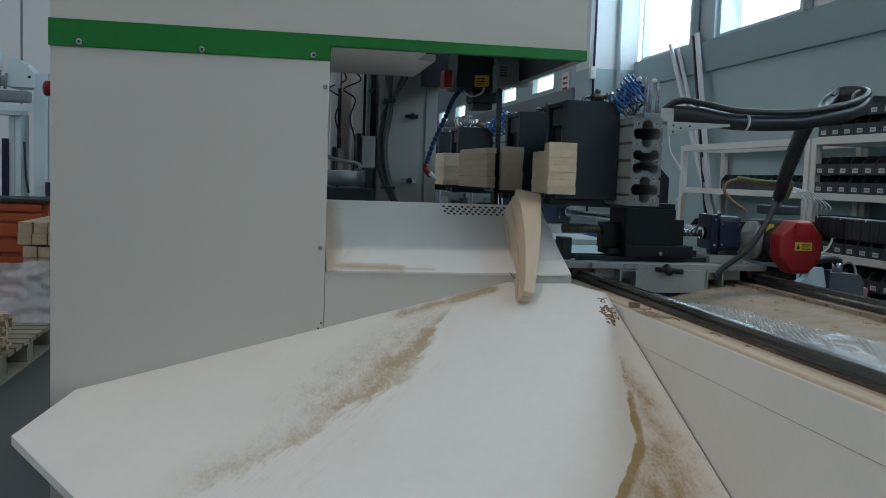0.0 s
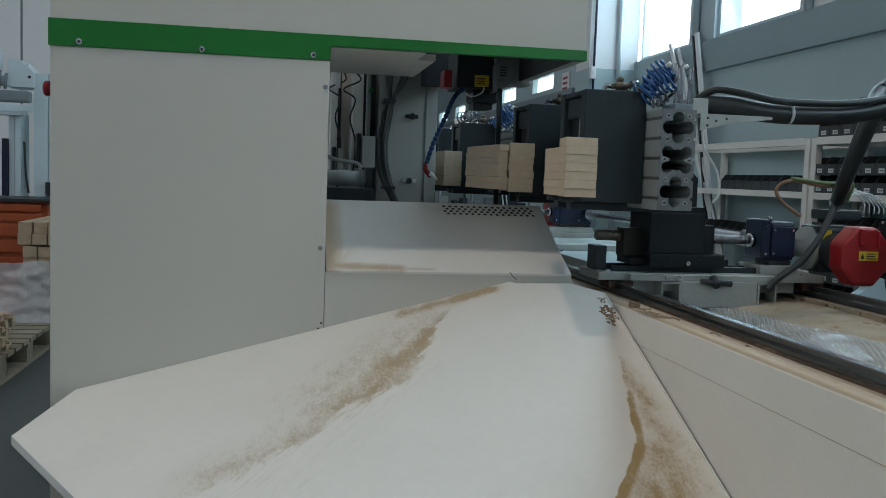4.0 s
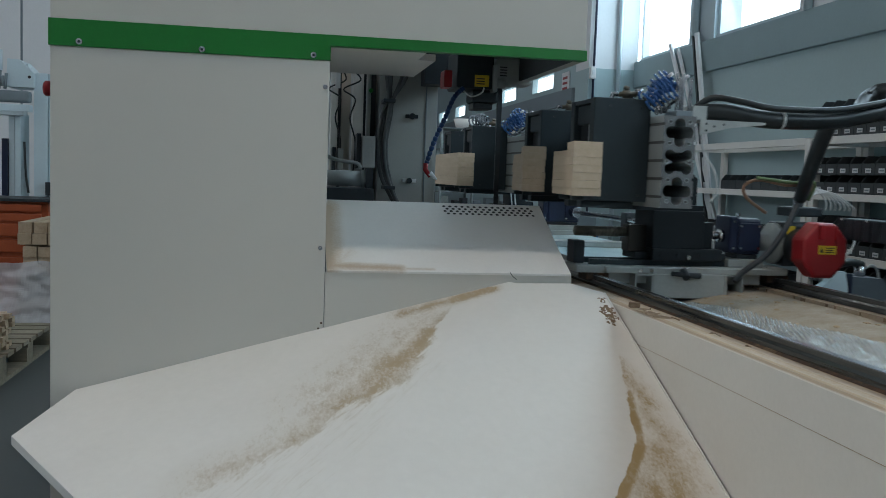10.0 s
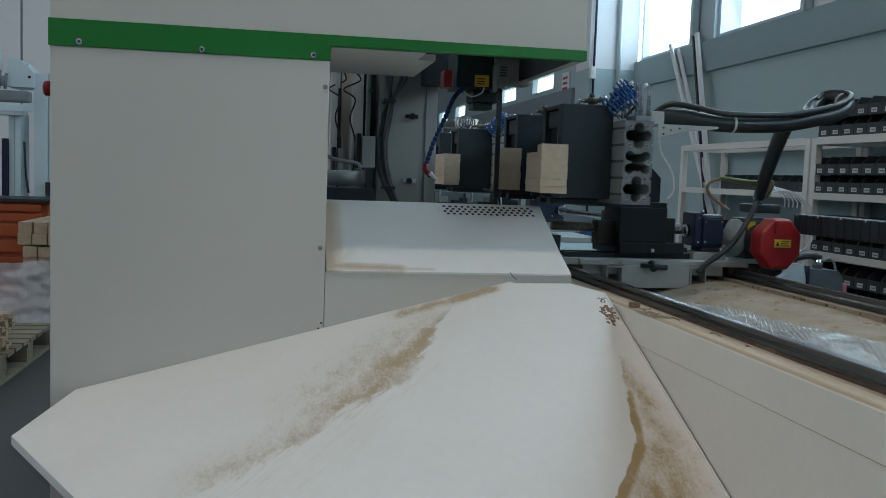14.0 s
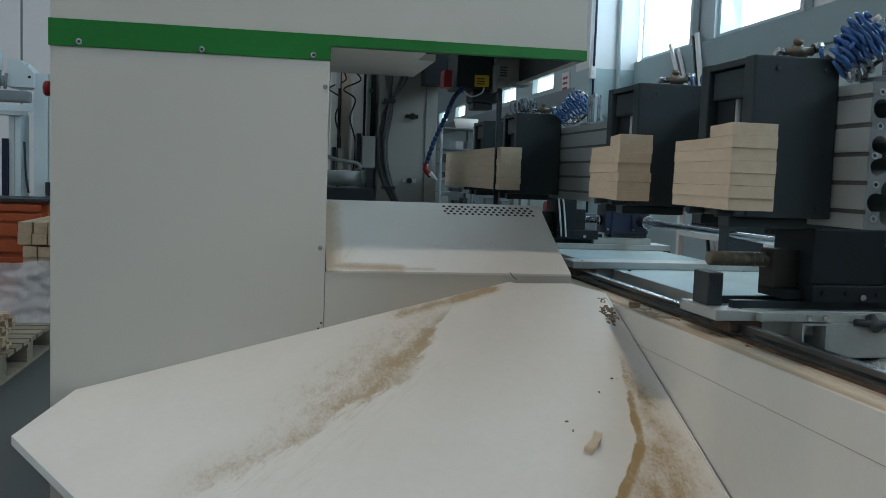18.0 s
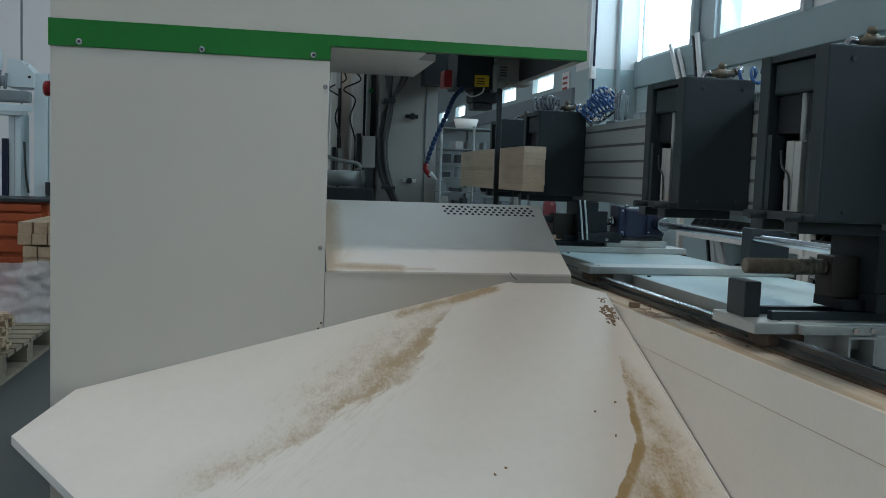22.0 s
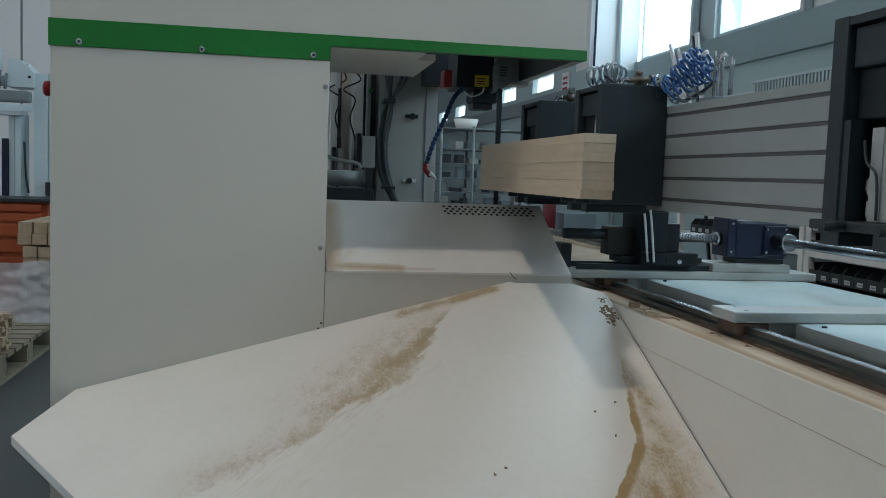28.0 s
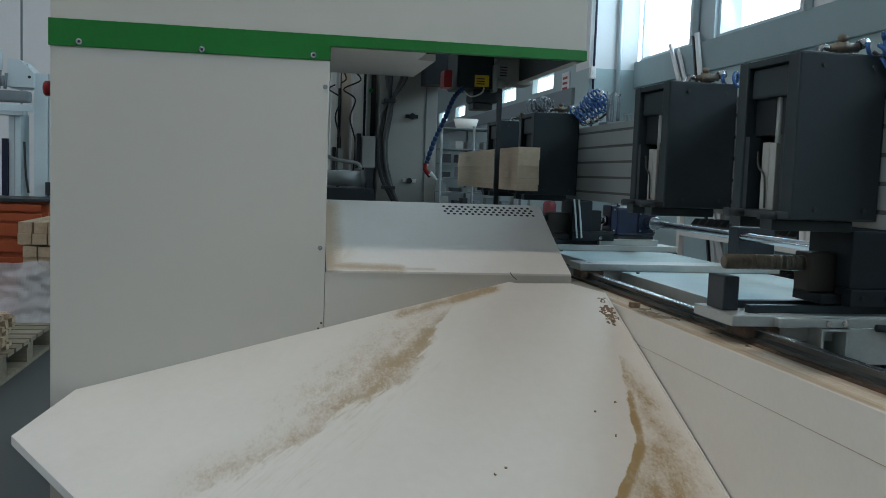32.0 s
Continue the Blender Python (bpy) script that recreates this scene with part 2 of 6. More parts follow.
M_STEEL = mat("bright_steel", (0.62, 0.63, 0.65), (0.48, 0.49, 0.52), rough=0.22, metal=1.0, big=10, bump=0.02)
M_RAIL = mat("rail_steel", (0.16, 0.175, 0.185), (0.07, 0.075, 0.08), rough=0.28, metal=0.9, big=55, fine=160, bump=0.02, axis=(1, 0.02, 1))
M_PLATE = mat("machined_plate", (0.41, 0.43, 0.415), (0.32, 0.335, 0.32), rough=0.4, metal=0.2, big=5, bump=0.04, dust=0.2)
# base colour lifted and tinted for the window light the panels reflect
M_SHEET = mat("glossy_sheet", (0.78, 0.97, 1.0), (0.74, 0.94, 0.98), rough=0.16, big=3, bump=0.01)
M_DUST = mat("sawdust", (0.50, 0.35, 0.21), (0.34, 0.23, 0.13), rough=0.95, big=18, fine=220, bump=0.8)
M_BEDIN = mat("bed_inside_paint", (0.44, 0.37, 0.29), (0.33, 0.26, 0.18), rough=0.8, big=5, fine=120, bump=0.3, dust=0.25)
M_DARKDUST = mat("damp_sawdust", (0.30, 0.21, 0.13), (0.18, 0.12, 0.08), rough=0.95, big=30, fine=220, bump=0.8)
M_RED = mat("red_plastic", (0.36, 0.014, 0.018), (0.28, 0.010, 0.013), rough=0.35, big=5, bump=0.03)
M_DARKRED = mat("dark_red_paint", (0.16, 0.012, 0.022), (0.12, 0.009, 0.016), rough=0.45, big=5, bump=0.03)
M_YELLOW = mat("yellow_label", (0.72, 0.52, 0.03), (0.62, 0.44, 0.02), rough=0.4, big=20, bump=0.0)
M_BLUE = mat("blue_paint", (0.006, 0.014, 0.048), (0.004, 0.009, 0.03), rough=0.4, big=8, bump=0.05)
M_COIL = mat("blue_tube", (0.05, 0.155, 0.39), (0.035, 0.10, 0.29), rough=0.18, big=20, bump=0.0)
M_COILW = mat("clear_tube", (0.42, 0.46, 0.50), (0.10, 0.12, 0.15), rough=0.15, big=20, bump=0.0)
M_COILW.node_tree.nodes["Principled BSDF"].inputs["Alpha"].default_value = 0.6
M_BRASS = mat("dull_brass", (0.21, 0.185, 0.145), (0.12, 0.105, 0.08), rough=0.45, metal=0.5, big=12, bump=0.05)
# dark grey that paints the shade inside the beam's slots
M_SLOTSHADE = mat("slot_shade_grey", (0.12, 0.12, 0.115), (0.09, 0.09, 0.088), rough=0.6, big=20, bump=0.03)
M_DARKBRASS = mat("dull_brown_bronze", (0.036, 0.030, 0.024), (0.024, 0.021, 0.017), rough=0.55, metal=0.3, big=14, bump=0.08)
M_LABEL = mat("white_label", (0.75, 0.76, 0.76), (0.68, 0.69, 0.7), rough=0.5, big=20, bump=0.0)
M_INK = mat("label_ink", (0.03, 0.03, 0.03), (0.02, 0.02, 0.02), rough=0.6, big=20, bump=0.0)
M_WIRE = mat("white_cable", (0.72, 0.73, 0.72), (0.62, 0.63, 0.62), rough=0.35, big=20, bump=0.0)
M_GWIRE = mat("green_yellow_cable", (0.20, 0.30, 0.12), (0.14, 0.20, 0.10), rough=0.4, big=30, bump=0.0)
M_CWIRE = mat("copper_coloured_cable", (0.42, 0.25, 0.17), (0.34, 0.20, 0.13), rough=0.4, big=30, bump=0.0)
M_FLOOR = mat("concrete_floor", (0.085, 0.105, 0.108), (0.058, 0.072, 0.075), rough=0.45, big=0.8, fine=30, bump=0.05)
M_WALLG = mat("grey_wall_paint", (0.39, 0.505, 0.525), (0.345, 0.45, 0.47), rough=0.7, big=0.6, fine=40, bump=0.06)
M_WALLW = mat("white_wall_paint", (0.72, 0.74, 0.75), (0.66, 0.68, 0.69), rough=0.7, big=0.5, fine=40, bump=0.06)
M_TRIM = mat("grey_window_trim", (0.20, 0.25, 0.275), (0.17, 0.21, 0.235), rough=0.5, big=2, bump=0.03)
M_FRAME = mat("window_frame_alu", (0.52, 0.62, 0.66), (0.45, 0.54, 0.58), rough=0.35, metal=0.2, big=3, bump=0.02)
M_RACK = mat("grey_green_paint", (0.22, 0.26, 0.26), (0.15, 0.18, 0.18), rough=0.5, big=6, bump=0.03)
M_CEIL = mat("ceiling_paint", (0.62, 0.63, 0.63), (0.55, 0.56, 0.56), rough=0.8, big=0.6, bump=0.04)
M_ORANGE = mat("orange_paint", (0.42, 0.085, 0.02), (0.30, 0.055, 0.015), rough=0.5, big=3, bump=0.05)
M_PALLET = mat("weathered_pallet_wood", (0.30, 0.27, 0.20), (0.19, 0.17, 0.13), rough=0.85, big=6, fine=80, bump=0.3, axis=(1, 6, 6))
M_SKY = glow("daylight_outside", (0.90, 0.97, 1.0), 3.4)
M_WRAP = clear("stretch_film", (0.80, 0.83, 0.88), 0.26, 0.45)
M_BUBBLE = mat("bubble_wrap", (0.70, 0.77, 0.80), (0.60, 0.67, 0.70), rough=0.14, big=14, fine=60, bump=0.05)
M_BUBBLE.node_tree.nodes["Principled BSDF"].inputs["Alpha"].default_value = 0.29
M_BEECH = wood_mat("sawn_beech", (0.66, 0.54, 0.405), (0.55, 0.425, 0.295))
M_CRUMB = wood_mat("dark_splinter", (0.30, 0.20, 0.11), (0.20, 0.13, 0.07))
M_TIMBER = wood_mat("stored_timber", (0.52, 0.42, 0.30), (0.36, 0.27, 0.18))
M_CHUTE = chute_mat()


def dusted(name, stripes, base=(0.78, 0.77, 0.74), low=(0.72, 0.71, 0.68), axes=(0, 1), rough=0.36, spec=0.5):
    """White paint with patches of settled sawdust along given stretches."""
    m = mat(name, base, low, rough=rough, big=2.5, bump=0.02, spec=spec)
    nt = m.node_tree
    b = nt.nodes["Principled BSDF"]
    old = b.inputs["Base Color"].links[0].from_socket
    tc, sep = nt.nodes.new("ShaderNodeTexCoord"), nt.nodes.new("ShaderNodeSeparateXYZ")
    nt.links.new(tc.outputs["Object"], sep.inputs[0])
    x, y = sep.outputs[axes[0]], sep.outputs[axes[1]]
    big, grain = noise_tex(nt, tc.outputs["Object"], 14, 8, 0.7).outputs[0], noise_tex(nt, tc.outputs["Object"], 180, 3).outputs[0]
    total = None
    for (ax, ay, bx, by, width, amount) in stripes:
        d, t = line_dist(nt, x, y, ax, ay, bx, by)
        k = calc(nt, "MULTIPLY", calc(nt, "SUBTRACT", 1.0, calc(nt, "DIVIDE", d, width), True), amount)
        total = k if total is None else calc(nt, "MAXIMUM", total, k)
    rag = calc(nt, "ADD", calc(nt, "SUBTRACT", big, 0.5), calc(nt, "MULTIPLY", calc(nt, "SUBTRACT", grain, 0.5), 0.9))
    f = calc(nt, "MULTIPLY", calc(nt, "ADD", total, calc(nt, "MULTIPLY", rag, 0.9)), calc(nt, "MULTIPLY", total, 2.2, True), True)
    nt.links.new(mix_col(nt, calc(nt, "MULTIPLY", f, 0.8), old, (0.44, 0.32, 0.20)), b.inputs["Base Color"])
    return m


M_DEFLECT = dusted("deflector_paint", ((0.13, 2.62, 0.135, 2.93, 0.065, 1.25), (0.15, 2.622, 0.34, 2.614, 0.030, 1.15), (0.36, 2.612, 0.44, 2.611, 0.012, 0.6), (0.17, 2.65, 0.20, 2.70, 0.04, 0.4)))
M_LEDGE = dusted("ledge_paint", ((0.9585, -1.2, 0.9585, 6.5, 0.0055, 1.6), (0.994, -1.0, 0.994, 6.5, 0.036, 1.5), (1.024, -1.0, 1.024, 6.5, 0.010, 1.6), (0.975, 2.36, 0.985, 2.14, 0.012, 1.3)), (0.76, 0.72, 0.65), (0.70, 0.66, 0.59), rough=0.6, spec=0.25)

M_LEDGETOP = dusted("ledge_top_dust", ((0.985, -1.2, 0.985, 6.5, 0.075, 0.75), (0.966, -1.2, 0.966, 6.5, 0.008, 2.0), (0.992, -1.2, 0.992, 6.5, 0.012, 1.0), (1.024, -1.2, 1.024, 6.5, 0.012, 1.9)), (0.66, 0.61, 0.53), (0.58, 0.53, 0.45), rough=0.85, spec=0.1)


# ---- mesh helpers ----
def box(bm, x0, x1, y0, y1, z0, z1, bevel=0.0):
    vs = [bm.verts.new((x, y, z)) for z in (z0, z1) for x, y in ((x0, y0), (x1, y0), (x1, y1), (x0, y1))]
    fs = [bm.faces.new([vs[i] for i in f]) for f in ((3, 2, 1, 0), (4, 5, 6, 7), (0, 1, 5, 4), (1, 2, 6, 5), (2, 3, 7, 6), (3, 0, 4, 7))]
    if bevel:
        es = list({e for f in fs for e in f.edges})
        bmesh.ops.bevel(bm, geom=es, offset=bevel, segments=2, affect="EDGES", profile=0.6)
    return bm


def tube(bm, pts, r, seg=10, caps=True):
    """A round bar or hose along points; r is a number or one radius a point."""
    pts = [Vector(p) for p in pts]
    rings = []
    up = Vector((0, 0, 1))
    prev = None
    for i, p in enumerate(pts):
        d = (pts[min(i + 1, len(pts) - 1)] - pts[max(i - 1, 0)]).normalized()
        if prev is None:
            side = d.cross(up if abs(d.z) < 0.9 else Vector((1, 0, 0))).normalized()
        else:
            side = (prev - d * prev.dot(d)).normalized()
        prev = side
        other = d.cross(side)
        rad = r[i] if isinstance(r, (list, tuple)) else r
        rings.append([bm.verts.new(p + side * (rad * math.cos(2 * math.pi * k / seg)) + other * (rad * math.sin(2 * math.pi * k / seg))) for k in range(seg)])
    for a, b in zip(rings, rings[1:]):
        for k in range(seg):
            f = bm.faces.new((a[k], a[(k + 1) % seg], b[(k + 1) % seg], b[k]))
            f.smooth = True
    if caps:
        bm.faces.new(list(reversed(rings[0])))
        bm.faces.new(rings[-1])
    return bm


def prism(bm, poly, axis, a, b):
    """A flat outline swept along an axis: 'x' takes (y, z), 'y' takes (x, z), 'z' takes (x, y)."""
    def at(p, w):
        return {"x": (w, p[0], p[1]), "y": (p[0], w, p[1]), "z": (p[0], p[1], w)}[axis]
    va, vb = [bm.verts.new(at(p, a)) for p in poly], [bm.verts.new(at(p, b)) for p in poly]
    bm.faces.new(va)
    bm.faces.new(list(reversed(vb)))
    for i in range(len(poly)):
        j = (i + 1) % len(poly)
        bm.faces.new((va[j], va[i], vb[i], vb[j]))
    bmesh.ops.recalc_face_normals(bm, faces=bm.faces[:])
    return bm


def sheet(bm, pts, t):
    """A flat plate of thickness t below a planar outline."""
    pts = [Vector(p) for p in pts]
    n = (pts[1] - pts[0]).cross(pts[2] - pts[0]).normalized()
    if n.z < 0:
        n = -n
    top, low = [bm.verts.new(p) for p in pts], [bm.verts.new(p - n * t) for p in pts]
    bm.faces.new(top)
    bm.faces.new(list(reversed(low)))
    for i in range(len(pts)):
        j = (i + 1) % len(pts)
        bm.faces.new((top[j], top[i], low[i], low[j]))
    bmesh.ops.recalc_face_normals(bm, faces=bm.faces[:])
    return bm


def smooth_path(pts, n=8):
    """Points of a curve that runs smoothly through pts."""
    pts = [Vector(p) for p in pts]
    out = []
    for i in range(len(pts) - 1):
        p0, p1, p2, p3 = pts[max(i - 1, 0)], pts[i], pts[i + 1], pts[min(i + 2, len(pts) - 1)]
        for k in range(n):
            t = k / n
            out.append(0.5 * ((2 * p1) + (p2 - p0) * t + (2 * p0 - 5 * p1 + 4 * p2 - p3) * t * t + (3 * p1 - p0 - 3 * p2 + p3) * t ** 3))
    out.append(pts[-1])
    return out


def coil(p0, p1, r, turns, sag=0.0, per=12):
    """A spiral hose from p0 to p1."""
    p0, p1 = Vector(p0), Vector(p1)
    d = (p1 - p0).normalized()
    s = d.cross(Vector((0.3, 0.1, 1))).normalized()
    o = d.cross(s)
    out = []
    for i in range(int(turns * per) + 1):
        u = i / (turns * per)
        a = 2 * math.pi * turns * u
        wob = 1 + 0.25 * math.sin(5.3 * u * turns)
        c = p0.lerp(p1, u) - Vector((0, 0, sag * 4 * u * (1 - u)))
        out.append(c + s * (r * wob * math.cos(a)) + o * (r * wob * math.sin(a)))
    return out


def part(name, bm, material, parent=None, label="", smooth=False):
    me = bpy.data.meshes.new(name)
    bm.to_mesh(me)
    bm.free()
    me.materials.append(material)
    if smooth:
        for p in me.polygons:
            p.use_smooth = True
    ob = new(name, me)
    if parent is not None:
        ob.parent = parent
    if label:
        ob["label"] = label
    return ob


def thing(name, label, category, at=(0, 0, 0), group=""):
    ob = new(name)
    ob.empty_display_size = 0.1
    ob.location = at
    return tagged(ob, label, category, group)


def solo(name, bm, material, label, category, group="", kind=""):
    return tagged(part(name, bm, material), label, category, group, kind)


def B(*a, bevel=0.0):
    return box(bmesh.new(), *a, bevel=bevel)


def T(pts, r, seg=10):
    return tube(bmesh.new(), pts, r, seg)


def bolt(parent, x, y, z, r=0.006, way=(0, -1, 0), material=None, name="bolt"):
    w = Vector(way)
    bm = T([Vector((x, y, z)), Vector((x, y, z)) + w * (r * 0.7)], r, 6)
    return part(name, bm, material or M_STEEL, parent)


# ---- the hall ----
def hall():
    g = B(-11.4, 5.2, -9.2, 22.4, -0.12, 0.0)
    tagged(part("floor", g, M_FLOOR), "worn dark grey concrete factory floor", "floor", kind="structure")
    # long wall with the glazed strip, and its set-forward part behind the pier
    wall = part("wall_right", B(3.5, 3.75, -9.0, 8.79, 0, 2.10), M_WALLG)
    tagged(wall, "long factory wall painted grey below a window strip", "wall", kind="structure")
    part("wall_top", B(3.5, 3.75, -9.0, 8.79, 4.3, 6.6), M_WALLW, wall)
    part("sill_band", B(3.46, 3.76, -9.0, 8.787, 2.10, 2.36, bevel=0.006), M_BAND, wall, "darker grey sill band under the windows")
    # windows after the third lie out of view; the strip is assumed to continue
    edges = [(7.62, 8.79), (5.87, 7.15), (4.15, 5.47), (2.35, 3.55), (0.55, 1.75), (-1.25, -0.05), (-3.05, -1.85), (-4.85, -3.65)]
    prev = 8.79
    for i, (a, b) in enumerate(edges):
        w = tagged(part("window_%d" % (i + 1), B(3.52, 3.60, a, b, 2.36, 2.40), M_FRAME), "tall aluminium factory window letting in bright daylight", "window", "window strip", "structure")
        for (y0, y1, z0, z1) in ((a, a + 0.05, 2.4, 4.3), (b - 0.05, b, 2.4, 4.3), (a + 0.05, b - 0.05, 4.25, 4.3), (a + 0.05, b - 0.05, 3.3, 3.35)):
            part("window_frame", B(3.53, 3.60, y0, y1, z0, z1), M_FRAME, w)
        nxt = edges[i + 1][1] if i + 1 < len(edges) else -9.0
        if a - nxt > 0.3:
            part("pillar", B(3.5, 3.74, nxt, a, 2.36, 4.3), M_WALLW if i % 2 else M_FRAME, wall)
            if i < 3:
                part("downpipe", T([(3.47, (a + nxt) / 2 + 0.05, 2.36), (3.47, (a + nxt) / 2 + 0.05, 4.3)], 0.03), M_FRAME, wall)
    sk = B(4.6, 4.62, -8.5, 16.0, 0.5, 6.5)
    tagged(part("backdrop", sk, M_SKY), "bright overcast daylight outside the windows", "sky", kind="structure")
    pier = tagged(part("wall_pier", B(2.985, 3.5, 8.79, 9.2, 0, 2.28), M_WALLG), "wall pier painted grey below and white above", "wall", kind="structure")
    part("pier_top", B(2.987, 3.5, 8.792, 9.2, 2.28, 6.6), M_WALLW, pier)
    part("downpipe", T([(3.29, 8.762, 0), (3.29, 8.762, 6.0)], 0.024, 12), M_FRAME, pier, "white vertical pipe")
    part("cable", T([(3.03, 8.77, 0), (3.035, 8.77, 6.0)], 0.012, 8), M_BLUE, pier, "dark blue hanging cable")
    sw = part("switch_box", B(2.99, 3.045, 8.73, 8.79, 2.17, 2.29, bevel=0.008), M_WHITE, pier, "white wall switch box")
    part("switch", B(3.005, 3.03, 8.724, 8.73, 2.205, 2.255), M_LABEL, sw)
    w2 = tagged(part("wall_right_far", B(2.99, 3.06, 9.2, 22.0, 0, 2.185), M_WALLG), "far stretch of factory wall, grey below small windows", "wall", kind="structure")
    part("wall_top", B(2.99, 3.06, 9.2, 22.0, 2.365, 6.6), M_WALLG, w2)
    part("trim", B(2.95, 2.99, 9.2, 22.0, 1.95, 2.12), M_TRIM, w2)
    y = 9.2
    k = 9
    while y < 21:
        part("pillar", B(2.992, 3.06, y, y + 0.82, 2.185, 2.365), M_WALLG, w2)
        w = tagged(part("window_%d" % k, B(3.02, 3.05, y + 0.82, y + 1.7, 2.185, 2.198), M_FRAME), "small ribbon window with bright daylight", "window", "ribbon windows", "structure")
        part("window_frame", B(3.02, 3.05, y + 0.82, y + 0.85, 2.198, 2.365), M_FRAME, w)
        y += 1.7
        k += 1
    tagged(part("backdrop_far", B(3.40, 3.42, 9.3, 24.0, 1.0, 4.0), M_SKY), "bright daylight outside the ribbon windows", "sky", kind="structure")
    notice = thing("wall_notice", "white notice with a red border on the grey wall", "sign", (2.98, 9.5, 1.95))
    part("board", B(-0.012, 0, -0.12, 0.12, 0, 0.36, bevel=0.003), M_LABEL, notice)
    for k in range(4):
        part("red_bar", B(-0.016, -0.0125, -0.08, 0.08, 0.12 + 0.055 * k, 0.145 + 0.055 * k), M_RED, notice, "red bar of print")
    # the other walls and the ceiling
    far = tagged(part("wall_far", B(-11.0, 3.3, 22.0, 22.3, 0, 6.6), M_WALLW), "white far wall of the hall", "wall", kind="structure")
    # unseen left wall; its window strip is added for the fill light
    wl = tagged(part("wall_left", B(-11.3, -11.0, -9.0, 22.3, 0, 2.35), M_WALLW), "unseen white left wall with an added window strip", "wall", kind="structure")
    part("wall_top", B(-11.3, -11.0, -9.0, 22.3, 4.05, 6.6), M_WALLW, wl)
    for y in range(-9, 23, 4):
        part("pillar", B(-11.298, -11.002, y + 0.0, y + 1.2, 2.35, 4.05), M_WALLW, wl)
    # glowing sheet added outside those openings
    tagged(part("backdrop_left", B(-12.0, -11.98, -9.0, 22.3, 1.0, 5.5), M_SKY), "added glow behind the openings of the unseen left wall", "sky", kind="structure")
    tagged(part("wall_back", B(-11.3, 3.75, -9.3, -9.0, 0, 6.6), M_WALLW), "white end wall behind the machine", "wall", kind="structure")
    part_w = tagged(part("wall_partition", B(-9.0, 0.0, 12.0, 12.2, 0, 6.6), M_WALLW), "white panelled partition wall", "wall", kind="structure")
    for x in (-8.0, -6.4, -4.8, -3.2, -1.6):
        part("joint", B(x - 0.012, x + 0.012, 11.992, 12.0, 0, 6.6), M_TRIM, part_w)
    # ceiling with gaps added under the roof fill lamps
    bm = bmesh.new()
    ys = [-9.3, -5.8, -2.2, 0.2, 3.8, 6.2, 9.8, 12.2, 15.8, 22.4]
    for i, (a, b) in enumerate(zip(ys, ys[1:])):
        if i % 2 == 0:
            box(bm, -11.4, 5.0, a, b, 6.6, 6.8)
        else:
            box(bm, -11.4, -3.7, a, b, 6.6, 6.8)
            box(bm, -0.7, 5.0, a, b, 6.6, 6.8)
    tagged(part("ceiling", bm, M_CEIL), "pale ceiling with added openings for unseen roof fill light", "ceiling", kind="structure")


hall()


def high_bay_lamps():
    # none of these is in view; only the first is told by its shadow
    for x, y in LAMPS:
        l = thing("ceiling_lamp", "unseen round grey high-bay lamp hanging from the ceiling", "lamp", (x, y, 5.8), "high-bay lamps")
        part("shade", T([(0, 0, 0.0), (0, 0, 0.02), (0, 0, 0.16), (0, 0, 0.30)], [0.24, 0.235, 0.16, 0.08], 20), M_TRIM, l)
        part("stem", T([(0, 0, 0.30), (0, 0, 0.80)], 0.012, 8), M_TRIM, l)


high_bay_lamps()


# ---- the saw: housing, deflector, chute ----
YP = 2.6


def dust_patch(rng, cx, cy, z, rx, ry, n, rise=0.0):
    """Thin ragged crumbs of sawdust scattered in an oval; rise: slope of the ground along y."""
    bm = bmesh.new()
    for i in range(n):
        a, q = rng.random() * 6.283, rng.random() ** 0.7
        x, y = cx + rx * q * math.cos(a), cy + ry * q * math.sin(a)
        s = (0.25 + 0.75 * rng.random()) * max(rx, ry) * (0.30 if n > 6 else 0.8)
        ring = [(x + s * (0.35 + 0.65 * rng.random()) * math.cos(k * 0.785), y + s * (0.35 + 0.65 * rng.random()) * math.sin(k * 0.785)) for k in range(8)]
        h = 0.0012 + 0.003 * rng.random()
        top = bm.verts.new((x, y, z + rise * (y - cy) + h))
        vs = [bm.verts.new((p, q2, z + rise * (q2 - cy) + 0.0004)) for p, q2 in ring]
        for k in range(8):
            bm.faces.new((vs[k], vs[(k + 1) % 8], top))
    bmesh.ops.recalc_face_normals(bm, faces=bm.faces[:])
    return bm


